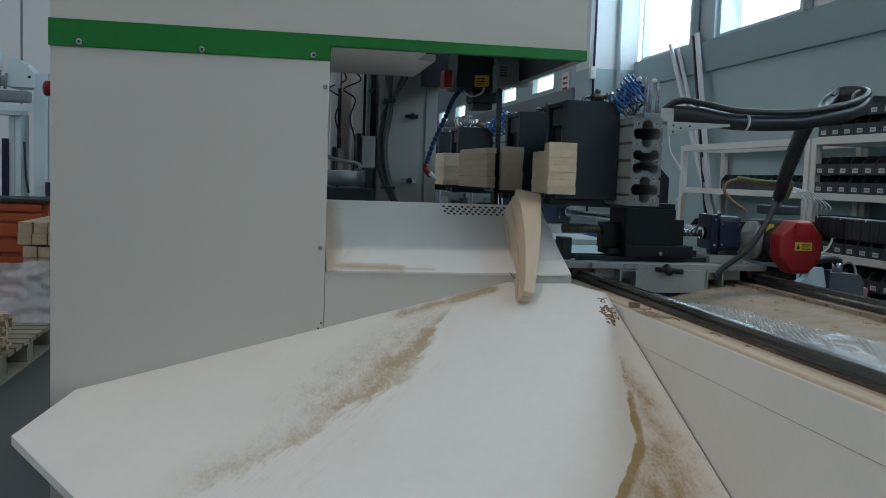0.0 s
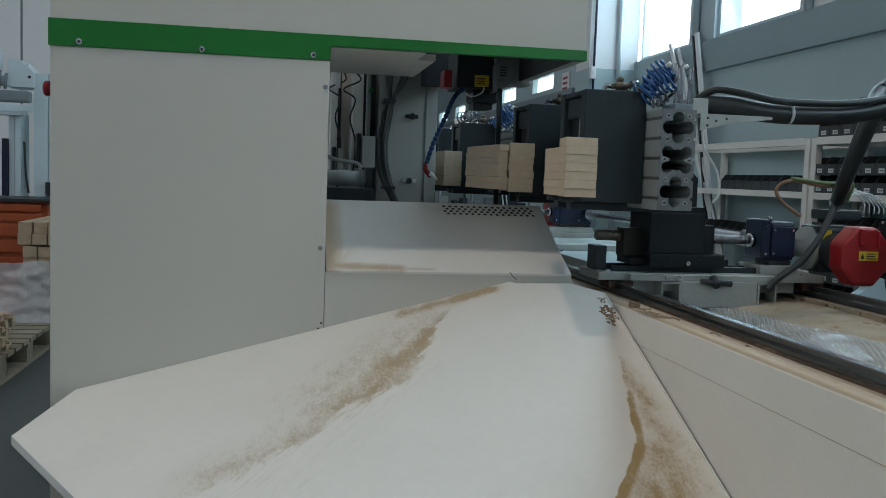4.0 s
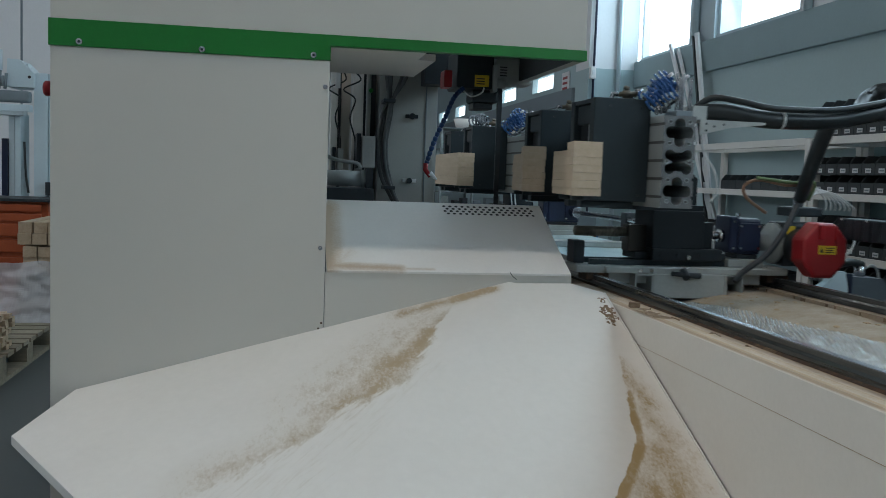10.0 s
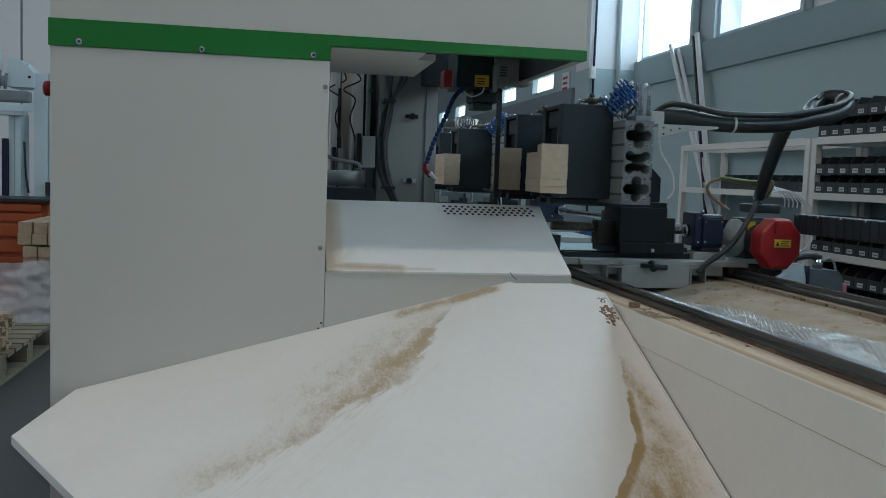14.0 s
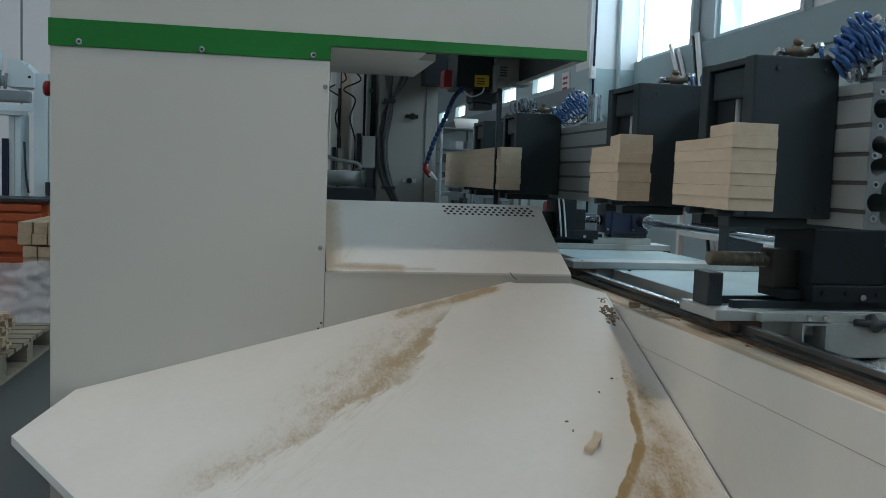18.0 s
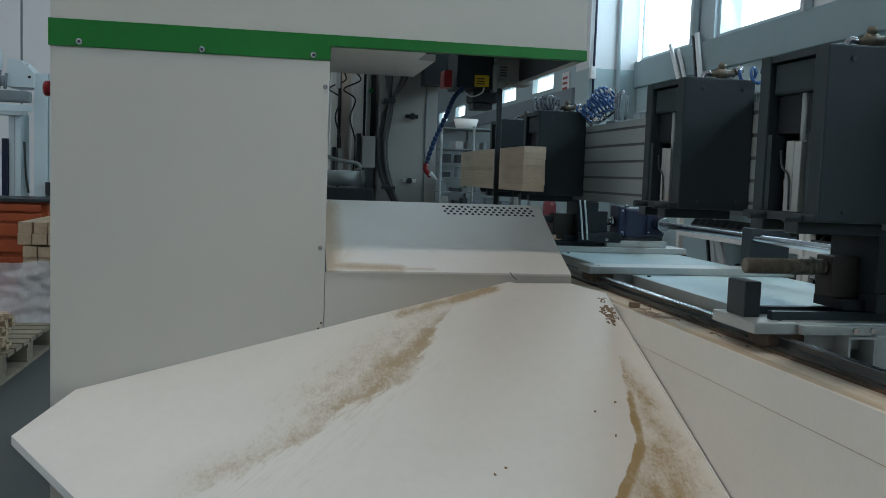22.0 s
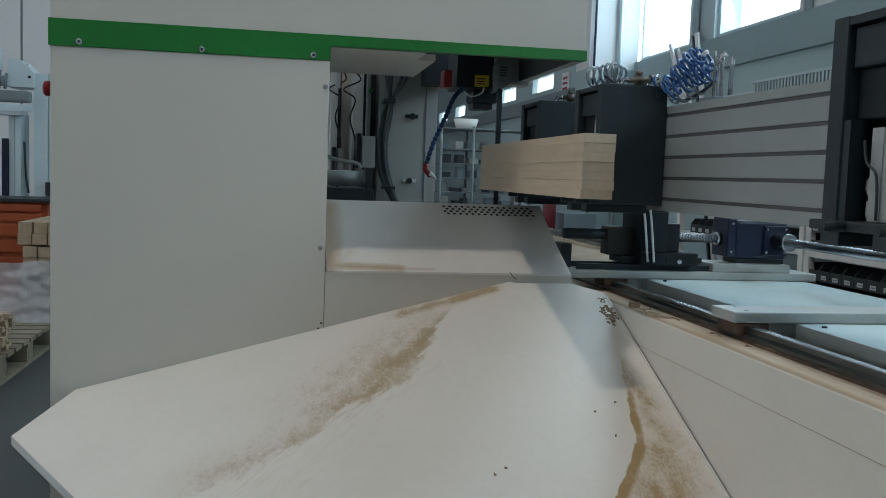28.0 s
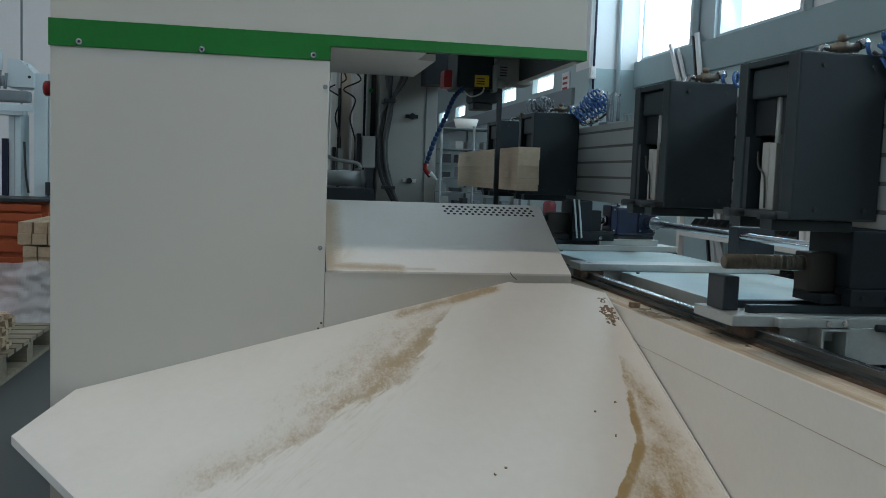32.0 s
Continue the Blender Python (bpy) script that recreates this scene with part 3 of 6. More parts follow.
def saw_housing():
    saw = thing("band_saw", "beige sheet-metal band saw housing with a green stripe", "machine", (0, 0, 0))
    body = part("front_panel", B(-0.622, 0.122, YP, YP + 0.03, 0.0, 1.462, bevel=0.003), M_PANEL, saw)
    part("side_panel", B(-0.620, -0.59, YP + 0.03, 3.4, 0.0, 2.6), M_PANEL, saw)
    part("inner_panel", B(0.09, 0.12, YP + 0.03, 3.3, 0.0, 1.10), M_PANEL, saw)
    part("lower_front_panel", B(0.1235, 0.860, YP + 0.001, YP + 0.02, 0.0, 0.862), M_PANEL, saw)
    up = part("upper_panel", B(-0.622, 0.872, YP, YP + 0.03, 1.532, 2.6, bevel=0.003), M_PANEL, saw)
    part("upper_side_panel", B(0.842, 0.872, YP + 0.03, 3.4, 1.503, 2.6), M_PANEL, saw)
    part("top_panel", B(-0.62, 0.872, YP, 3.4, 2.6, 2.63), M_PANEL, saw)
    st = part("green_stripe", prism(bmesh.new(), [(-0.626, 1.462), (0.123, 1.462), (0.123, 1.5035), (0.874, 1.5035), (0.874, 1.533), (-0.626, 1.533)], "y", YP - 0.005, YP + 0.03), M_GREEN, saw, "green painted stripe")
    for (x, z) in ((-0.547, 1.474), (-0.228, 1.472), (0.075, 1.474)):
        b = part("screw", T([(x, YP - 0.005, z), (x, YP - 0.010, z)], 0.0085, 12), M_STEEL, saw, "bright screw head")
        part("hex_socket", T([(x, YP - 0.0102, z), (x, YP - 0.0108, z)], 0.004, 6), M_BLACK, b)
    for (x, z) in ((0.110, 1.388), (0.107, 0.932)):
        bolt(saw, x, YP, z, 0.007)
    # underside of the hood, with the opening for the blade head
    part("underside", B(0.122, 0.40, YP + 0.03, 2.80, 1.503, 1.523), M_WHITE, saw)
    part("underside", B(0.122, 0.455, 2.80, 3.28, 1.503, 1.523), M_WHITE, saw)
    part("hood_lining", B(0.1, 0.84, YP + 0.031, 3.4, 1.70, 1.72), M_TRIM, saw)
    # added black sheet that stands in for the shade inside the hood
    part("side_lining", B(0.834, 0.8405, YP + 0.031, 3.4, 1.503, 1.70), M_BLACKP, saw)
    for x, z in ((0.115, 0.715), (0.107, 0.699)):
        part("dark_fleck", B(x - 0.003, x + 0.003, YP - 0.004, YP - 0.0005, z - 0.002, z + 0.003, bevel=0.001), M_CAKED, saw)
    part("loose_wire", T(smooth_path([(0.668, YP - 0.006, 0.872), (0.676, YP - 0.008, 0.860), (0.688, YP - 0.008, 0.851)], 4), 0.0011, 6), M_BLACKP, saw)
    # deflector plate
    d = part("deflector", prism(bmesh.new(), [(YP - 0.003, 0.8625), (YP - 0.003, 0.8685), (2.743, 0.936), (2.975, 1.060), (2.975, 1.054), (2.746, 0.930), (YP, 0.8625)], "x", 0.128, 0.858), M_DEFLECT, saw, "folded white deflector plate")
    n = 0
    for r in range(4):
        for c in range(15):
            x, y = 0.525 + c * 0.0205 + (0.009 if r % 2 else 0), 2.955 - r * 0.0135
            z = 0.936 + (y - 2.743) * (0.124 / 0.232) + 0.0006
            part("hole", T([(x, y, z), (x, y + 0.00047, z - 0.00088)], 0.0056, 8), M_INK, d)
    # button on the outer side
    part("button_neck", T([(-0.621, YP + 0.08, 1.352), (-0.632, YP + 0.08, 1.352)], 0.012, 12), M_BLACKP, saw)
    part("stop_button", T([(-0.632, YP + 0.08, 1.352), (-0.637, YP + 0.08, 1.352), (-0.652, YP + 0.08, 1.352), (-0.657, YP + 0.08, 1.352)], [0.017, 0.021, 0.021, 0.016], 18), M_RED, saw, "red push button")
    return saw


saw_housing()


def chute():
    ch = thing("offcut_chute", "white folded steel chute dusted with sawdust", "chute", (0, 0, 0))
    A = Vector((0.674, 2.594, 0.843))
    def mid(x, y):
        return Vector((x, y, 0.845 - 0.41 * (2.6 - y)))
    def left(x, y):
        return Vector((x, y, 0.845 + 0.259 * (x - 0.674) + 0.211 * (y - 2.6)))
    F = mid(-0.110, 1.581)
    # the fold is a bend that widens towards the foot
    along = (A - F).normalized()
    n_mid, n_left = Vector((0, -0.41, 1)).normalized(), Vector((-0.259, -0.211, 1)).normalized()
    to_mid, to_left = along.cross(n_mid).normalized(), -along.cross(n_left).normalized()
    bm = bmesh.new()
    for drop in (0.0, 0.003):
        rows = []
        for j in range(13):
            u = j / 12
            c, o = A.lerp(F, u), 0.012 + 0.16 * u
            p, q = c + to_left * o, c + to_mid * o
            rows.append([bm.verts.new(p * (1 - w) ** 2 + c * (2 * w * (1 - w)) + q * w * w - Vector((0, 0, drop))) for w in (i / 12 for i in range(13))])
        for r0, r1 in zip(rows, rows[1:]):
            for i in range(12):
                f = bm.faces.new((r0[i], r0[i + 1], r1[i + 1], r1[i]))
                f.normal_update()
                if (f.normal.z < 0) == (drop == 0.0):
                    f.normal_flip()
    part("bend", bm, M_CHUTE, ch, smooth=True)
    A_m, F_m, A_l, F_l = A + to_mid * 0.012, F + to_mid * 0.172, A + to_left * 0.012, F + to_left * 0.172
    part("slide", sheet(bmesh.new(), [A_m, mid(0.855, 2.592), mid(0.943, 2.543), mid(0.947, 2.27), mid(0.944, 1.15), mid(0.30, 1.15), F_m], 0.003), M_CHUTE, ch)
    # added bead that stands in for the bright highlight along this edge
    part("edge_bead", T([mid(0.9435, 2.54), mid(0.9455, 2.27), mid(0.9435, 1.15)], 0.0022, 8), M_CHUTE, ch)
    part("side_wing", sheet(bmesh.new(), [A_l, F_l, left(-0.665, 2.395), left(-0.553, 2.594)], 0.003), M_CHUTE, ch)
    lip = [left(-0.665, 2.395), F_l]
    bm = bmesh.new()
    a, b = lip
    low = Vector((0, 0, -0.022))
    inn = Vector((0.012, 0.010, 0))
    quad = [a, b, b + low, a + low]
    vs = [bm.verts.new(p + Vector((0, 0, -0.0005))) for p in quad] + [bm.verts.new(p + inn + Vector((0, 0, -0.0005))) for p in quad]
    for f in ((0, 1, 2, 3), (7, 6, 5, 4), (0, 4, 5, 1), (1, 5, 6, 2), (2, 6, 7, 3), (3, 7, 4, 0)):
        bm.faces.new([vs[i] for i in f])
    bmesh.ops.recalc_face_normals(bm, faces=bm.faces[:])
    part("edge_lip", bm, M_WHITE, ch, "folded lower lip")
    for x, y in ((-0.40, 2.35), (0.0, 1.75), (0.80, 1.35), (0.80, 2.3)):
        z = min(left(x, y).z, mid(x, y).z) - 0.012
        part("leg", B(x - 0.02, x + 0.02, y - 0.02, y + 0.02, 0.0, z), M_WHITE, ch)
    rng = random.Random(6)
    for cx, cy, rx, ry, n in ((0.925, 2.505, 0.014, 0.018, 16), (0.922, 2.44, 0.024, 0.034, 40), (0.915, 2.40, 0.014, 0.030, 20), (0.933, 2.415, 0.010, 0.020, 12)):
        part("dust_patch", dust_patch(rng, cx, cy, mid(cx, cy).z, rx, ry, n, 0.41), M_DARKDUST, ch, "caked patch of brown sawdust")
    part("seam_strip", sheet(bmesh.new(), [mid(0.9445, 2.54) + Vector((0, 0, 0.002)), mid(0.9475, 2.54) + Vector((0, 0, 0.002)), mid(0.9475, 1.2) + Vector((0, 0, 0.002)), mid(0.9445, 1.2) + Vector((0, 0, 0.002))], 0.001), M_WHITE, ch)
    return ch


chute()


# ---- the table, its rails and its trough ----
def table():
    tb = thing("saw_table", "long cream machine bed dusted with sawdust", "machine bed", (0, 0, 0))
    side = part("side_panel", prism(bmesh.new(), [(0.952, 0.0), (0.952, 0.797), (0.960, 0.803), (1.075, 0.803), (1.075, 0.0)], "y", -1.2, 6.5), M_LEDGE, tb)
    part("ledge_top", B(0.9605, 1.0295, -1.2, 6.5, 0.8031, 0.8034), M_LEDGETOP, side, "ledge dusted with sawdust")
    part("panel_seam", B(0.9510, 0.952, -1.2, 6.5, 0.7140, 0.7147), M_DUST, side)
    part("near_rail", prism(bmesh.new(), [(1.030, 0.803), (1.030, 0.818), (1.036, 0.824), (1.034, 0.836), (1.058, 0.836), (1.056, 0.824), (1.062, 0.818), (1.062, 0.803)], "y", -1.2, 6.5), M_RAIL, tb, "polished linear guide rail")
    # running strips, made brighter to carry the streak the rails reflect
    for x in (1.046, 1.706):
        part("rail_top", B(x - 0.009, x + 0.009, -1.2, 6.5, 0.836, 0.8366), M_STEEL, tb, "bright running strip of the rail")
    part("trough_wall", B(1.076, 1.10, -1.2, 6.5, 0.66, 0.802), M_BEDIN, tb)
    part("trough_floor", B(1.10, 1.66, -1.2, 6.5, 0.66, 0.70), M_BEDIN, tb, "trough floor covered in sawdust")
    part("far_side", B(1.66, 1.80, -1.2, 6.5, 0.0, 0.80), M_BEDIN, tb)
    part("far_rail", prism(bmesh.new(), [(1.69, 0.801), (1.69, 0.816), (1.696, 0.822), (1.694, 0.836), (1.718, 0.836), (1.716, 0.822), (1.722, 0.816), (1.722, 0.801)], "y", -1.2, 6.5), M_RAIL, tb, "polished linear guide rail")
    part("rail_dust", prism(bmesh.new(), [(1.021, 0.8034), (1.025, 0.8055), (1.0297, 0.808), (1.0297, 0.8034)], "y", -1.2, 6.5), M_CAKED, tb, "brown sawdust caked along the rail")
    rng = random.Random(11)
    for i in range(24):
        y = -0.2 + 3.0 * rng.random()
        x = rng.choice((1.002, 1.022)) + 0.010 * (rng.random() - 0.5)
        r = 0.0015 + 0.004 * rng.random() ** 2
        part("chip", dust_patch(rng, x, y, 0.8035, r, r * 2.5, 3), M_DARKDUST, tb)
    for k in range(18):
        y = 2.1 + 1.5 * rng.random()
        h = 0.004 + 0.016 * rng.random() ** 2
        part("dust_drip", B(1.6572, 1.6598, y, y + 0.003 + 0.007 * rng.random(), 0.793 - h, 0.7985), M_DARKDUST, tb)
    part("dust_patch", dust_patch(rng, 0.975, 2.26, 0.8035, 0.016, 0.10, 26), M_DARKDUST, tb, "caked patch of brown sawdust")
    part("wood_bit", B(0.955, 0.985, 2.36, 2.375, 0.8035, 0.818, bevel=0.002), M_DARKDUST, tb)
    return tb


table()


# ---- the carriage that runs on the rails ----
def carriage():
    """Frame of three cross plates with panels between; y = 0 is the front of the first plate."""
    c = thing("cross_carriage", "pale plate carriage on rails with screws, gearboxes and motor", "machine carriage")
    XR, ZP = 1.738, 0.869
    for i, (y, w) in enumerate(((0.0, 0.19), (1.125, 0.115), (1.983, 0.17))):
        p = part("cross_plate", B((0.972, 1.002, 0.880)[i], XR + 0.006, y, y + w, ZP - 0.025, ZP, bevel=0.003), M_PLATE, c)
        for (x, dy) in ((1.045, 0.03), (1.045, w - 0.03), (1.68, 0.03), (1.68, w - 0.03)):
            bolt(p, x, y + dy, ZP - 0.003, 0.005, (0, 0, 1), M_STEEL)
        for x in (1.046, 1.706):
            part("rail_block", B(x - 0.036, x + 0.045, y + 0.006, y + 0.096, 0.8165, ZP - 0.0255, bevel=0.004), M_CAKED, c, "rail block caked with sawdust")
        part("spacer", B(1.09, 1.65, y + 0.02, y + 0.09, ZP - 0.06, ZP - 0.025), M_PLATE, c)
        if i == 1:
            continue
        x0 = 0.93 if i else 1.03
        part("slide_rail", B(x0, 1.60, y + 0.035, y + 0.055, ZP, ZP + 0.018), M_BLACK, c)
        part("slide_rail", B(x0, 1.60, y + 0.115, y + 0.135, ZP, ZP + 0.018), M_BLACK, c)
    for (a, b) in ((0.192, 1.123), (1.242, 1.981)):
        s = part("panel", B(1.158, 1.70, a, b, 0.838, 0.8435), M_SHEET, c, "flat glossy pale panel")
        part("panel_edge", B(1.152, 1.161, a, b, 0.795, 0.8425), M_PLATE, c)
        part("panel_edge", B(1.70, 1.708, a, b, 0.795, 0.8425), M_PLATE, c)
        for y in (a + 0.05, b - 0.05):
            bolt(s, 1.19, y, 0.8435, 0.006, (0, 0, 1), M_BLACK)
    # front bumper block and square tubes under the first plate
    part("stop_block", B(0.984, 1.022, 0.07, 0.15, ZP, ZP + 0.078, bevel=0.004), M_BLACKP, c, "black rubber stop block")
    part("stop_block", B(0.890, 0.926, 2.07, 2.15, ZP, ZP + 0.078, bevel=0.004), M_BLACKP, c, "black rubber stop block")
    for x in (1.17, 1.497):
        bm = bmesh.new()
        for q in ((x, x + 0.064, 0.766, 0.771), (x, x + 0.064, 0.839, 0.844), (x, x + 0.005, 0.771, 0.839), (x + 0.059, x + 0.064, 0.771, 0.839)):
            box(bm, q[0], q[1], -0.03, 0.16, q[2], q[3])
        part("square_tube", bm, M_PLATE, c, "open square tube")
    part("front_bar", B(1.236, 1.495, -0.026, -0.004, 0.764, 0.846, bevel=0.003), M_PLATE, c)
    part("front_strip", B(1.07, 1.72, -0.02, -0.001, 0.846, 0.866, bevel=0.002), M_PLATE, c)
    h = part("clamp_lever", T([(1.30, -0.032, 0.848), (1.40, -0.036, 0.842)], [0.008, 0.010], 10), M_BLACKP, c, "black clamping lever")
    part("hub", T([(1.345, -0.02, 0.858), (1.345, -0.05, 0.836)], 0.013, 10), M_BLACKP, h)
    for x in (1.19, 1.23):
        bolt(c, x, -0.02, 0.856, 0.007)
    # cross screws with gearboxes, joined by the long shaft
    for y in (0.085, 2.068):
        gx = 1.437 if y > 1 else 1.532
        pts = [(1.10, y, 0.975), (gx, y, 0.975)]
        far = y > 1
        x0 = 0.892 if far else 0.986
        part("screw_tube", T([(x0, y, 0.98), (x0 + 0.002, y, 0.98), (x0 + 0.007, y, 0.98), (1.04, y, 0.98), (1.19, y, 0.979)], [0.013, 0.016, 0.0172, 0.0172, 0.0172], 16), M_BLACKP if far else M_BRASS, c, "dark screw end tube" if far else "dull bronze screw end tube")
        for k in range(0 if far else 14):
            part("tube_rib", T([(1.02 + k * 0.0125, y, 0.98), (1.024 + k * 0.0125, y, 0.98)], 0.0178, 14), M_BRASS, c)
        part("ball_screw", T(pts, 0.0135, 12), M_STEEL, c, "bright ball screw")
        bm = bmesh.new()
        for k in range(int((gx - 1.215) / 0.0054)):
            tube(bm, [(1.195 + k * 0.0054, y, 0.975), (1.1978 + k * 0.0054, y + 0.0004, 0.975)], 0.0158, 10)
        part("screw_thread", bm, M_STEEL, c)
        part("screw_collar", T([(gx - 0.019, y, 0.975), (gx - 0.017, y, 0.975), (gx - 0.001, y, 0.975)], [0.019, 0.023, 0.023], 16), M_STEEL, c, "steel locking collar")
        g = part("gearbox", B(gx + 0.031, 1.652, y - 0.05, y + 0.05, 0.912, 1.040, bevel=0.012), M_BLUE, c, "blue cast gearbox")
        part("flange", B(gx, gx + 0.030, y - 0.056, y + 0.056, 0.918, 1.046, bevel=0.006), M_BLUE, g)
        part("gearbox_cover", B(1.566, 1.648, y - 0.058, y - 0.051, 0.925, 1.024, bevel=0.003), M_BLUE, g)
        for bx in (1.574, 1.640):
            for bz in (0.936, 1.013):
                bolt(g, bx, y - 0.058, bz, 0.005)
        for bz in (0.935, 1.028):
            bolt(g, gx + 0.015, y - 0.056, bz, 0.005)
        part("lifting_eye", T([(gx + 0.045, y - 0.02, 1.041), (gx + 0.045, y - 0.02, 1.056)], 0.008, 10), M_STEEL, g)
        part("gearbox_foot", B(gx - (0.057 if y > 1 else 0.01), 1.655, y - 0.075, y + 0.07, ZP, 0.897, bevel=0.003), M_PLATE, g)
        part("foot_pad", B(gx + 0.038, 1.645, y - 0.045, y + 0.045, 0.898, 0.912), M_BLACKP, g)
    part("long_shaft", T([(1.613, 0.15, 0.973), (1.613, 1.95, 0.973)], 0.0145, 14), M_STEEL, c, "bright drive shaft")
    for y in (1.93, 0.20):
        k = part("coupling", T([(1.613, y, 0.973), (1.613, y + 0.012, 0.973), (1.613, y + 0.014, 0.973), (1.613, y + 0.080, 0.973)], [0.027, 0.030, 0.028, 0.028], 18), M_STEEL, c, "clamping shaft coupling")
        bolt(k, 1.613, y + 0.03, 0.995, 0.004, (0, 0, 1), M_BLACK)
    part("shaft_bearing", B(1.596, 1.742, 1.165, 1.235, 0.869, 1.007, bevel=0.006), M_BLACKP, c, "black shaft support")
    # motor with the round red cap
    mo = part("motor", T([(1.656, 0.085, 0.953), (1.715, 0.085, 0.953), (1.716, 0.085, 0.953), (1.735, 0.085, 0.953)], [0.03, 0.03, 0.072, 0.072], 28), M_ALU, c, "grey motor flange")
    part("motor_body", B(1.737, 1.90, 0.02, 0.15, 0.875, 1.03, bevel=0.012), M_BLACKP, mo)
    bm = bmesh.new()
    pts = [(1.829 + 0.087 * math.cos(radians(22.5 + 45 * k)), 0.948 + 0.100 * math.sin(radians(22.5 + 45 * k))) for k in range(8)]
    prism(bm, pts, "y", -0.06, 0.019)
    bmesh.ops.bevel(bm, geom=bm.edges[:], offset=0.014, segments=3, affect="EDGES", profile=0.6)
    cap = part("brake_cover", bm, M_RED, c, "round red brake cover with a yellow label")
    lb = part("warning_label", B(1.802, 1.866, -0.0625, -0.0602, 0.937, 0.966), M_YELLOW, cap, "yellow warning label")
    for k, (x0, x1) in enumerate(((1.826, 1.860), (1.826, 1.855), (1.826, 1.859))):
        part("print_bar", B(x0, x1, -0.0634, -0.0626, 0.942 + k * 0.0075, 0.945 + k * 0.0075), M_INK, lb)
    part("print_mark", prism(bmesh.new(), [(1.806, 0.943), (1.820, 0.943), (1.813, 0.960)], "y", -0.0634, -0.0626), M_INK, lb)
    part("cap_rib", B(1.80, 1.82, -0.067, -0.0602, 0.985, 1.035, bevel=0.003), M_RED, cap)
    part("cap_rib", B(1.86, 1.868, -0.065, -0.0602, 0.975, 1.03, bevel=0.003), M_RED, cap)
    cap.location = (-0.05, -0.10, -0.002)
    part("motor_neck", T([(1.79, 0.03, 0.948), (1.785, -0.085, 0.946)], 0.062, 20), M_BLACKP, mo)
    part("side_label", B(1.742, 1.772, 0.0165, 0.019, 0.985, 1.018), M_YELLOW, mo)
    part("terminal_box", B(1.755, 1.87, 0.01, 0.12, 1.052, 1.085, bevel=0.006), M_BLACKP, c, "black terminal box")
    cn = part("connector", T([(1.79, 0.04, 1.085), (1.79, 0.04, 1.12)], 0.018, 14), M_STEEL, c, "metal cable connector")
    part("sleeve", T(smooth_path([(1.79, 0.04, 1.12), (1.786, 0.03, 1.15), (1.765, 0.0, 1.10), (1.70, -0.03, 1.00), (1.635, -0.04, 0.92), (1.558, -0.035, 0.86), (1.525, -0.034, 0.825)], 7), 0.0105, 10), M_BLACKP, c, "black sleeved motor cable")
    part("earth_cable", T(smooth_path([(1.80, 0.02, 1.12), (1.81, 0.0, 1.165), (1.72, 0.0, 1.16), (1.62, 0.02, 1.175), (1.58, 0.04, 1.15), (1.60, 0.05, 1.11), (1.68, 0.06, 1.06)], 8), 0.006, 8), M_CWIRE, c, "brown and green cable")
    part("green_cable", T(smooth_path([(1.815, 0.02, 1.11), (1.82, 0.0, 1.172), (1.73, -0.01, 1.17), (1.61, 0.01, 1.182)], 8), 0.0065, 8), M_GWIRE, c, "green cable")
    rng = random.Random(3)
    for k in range(7):
        x = 1.80 + 0.010 * k
        part("signal_wire", T(smooth_path([(1.805 + 0.003 * k, 0.04, 1.125), (x + 0.04 + 0.004 * k, 0.05, 1.158 - 0.003 * k), (x + 0.10 + 0.008 * k, 0.05, 1.115 - 0.004 * k), (x + 0.105 + 0.008 * k, 0.05, 1.075)], 5), 0.0022, 6), M_WIRE, c, "thin white wire")
    part("loose_wire", T(smooth_path([(1.90, 0.0, 1.03), (1.905, 0.0, 0.99), (1.87, 0.0, 0.945), (1.82, 0.01, 0.925)], 6), 0.003, 6), M_WIRE, c)
    part("hose_drop", T(smooth_path([(1.800, -0.125, 1.408), (1.79, -0.12, 1.38), (1.775, -0.11, 1.33), (1.762, -0.09, 1.26), (1.757, -0.05, 1.17), (1.772, 0.0, 1.115)], 8), [0.031 - 0.009 * k / 40 for k in range(41)], 14), M_RUBBER, c, "black ribbed hose bundle going down to the motor")
    # travel motor hanging outside the far rail
    tm = part("travel_motor", prism(bmesh.new(), [(2.06, 0.62), (2.225, 0.62), (2.225, 0.795), (2.205, 0.826), (2.075, 0.832), (2.06, 0.80)], "y", 0.12, 0.30), M_BLUEGREY, c, "blue-grey travel motor with a white bracket")
    part("motor_bracket", prism(bmesh.new(), [(1.93, 0.62), (2.05, 0.62), (2.05, 0.79), (2.035, 0.852), (2.00, 0.852), (1.965, 0.81), (1.93, 0.79)], "y", 0.10, 0.14), M_DAYLITWHITE, tm, "white bracket")
    part("bracket_edge", B(2.0505, 2.058, 0.09, 0.118, 0.62, 0.845), M_BLUE, tm)
    part("motor_end_cap", B(2.226, 2.255, 0.13, 0.28, 0.62, 0.775, bevel=0.01), M_PINK, tm, "pink end cap")
    part("connector", T([(2.14, 0.17, 0.83), (2.14, 0.17, 0.868)], 0.020, 14), M_STEEL, tm, "metal cable connector")
    part("connector_elbow", T(smooth_path([(2.15, 0.17, 0.872), (2.10, 0.165, 0.882), (2.05, 0.16, 0.876), (2.03, 0.16, 0.868)], 5), 0.015, 10), M_RUBBER, tm)
    part("pump_wire", T(smooth_path([(2.165, 0.17, 0.86), (2.19, 0.17, 0.872), (2.215, 0.17, 0.85), (2.225, 0.17, 0.80)], 5), 0.005, 8), M_ALU, tm)
    part("white_plug", T([(2.035, 0.155, 0.872), (2.0, 0.155, 0.882)], 0.008, 8), M_LABEL, tm)
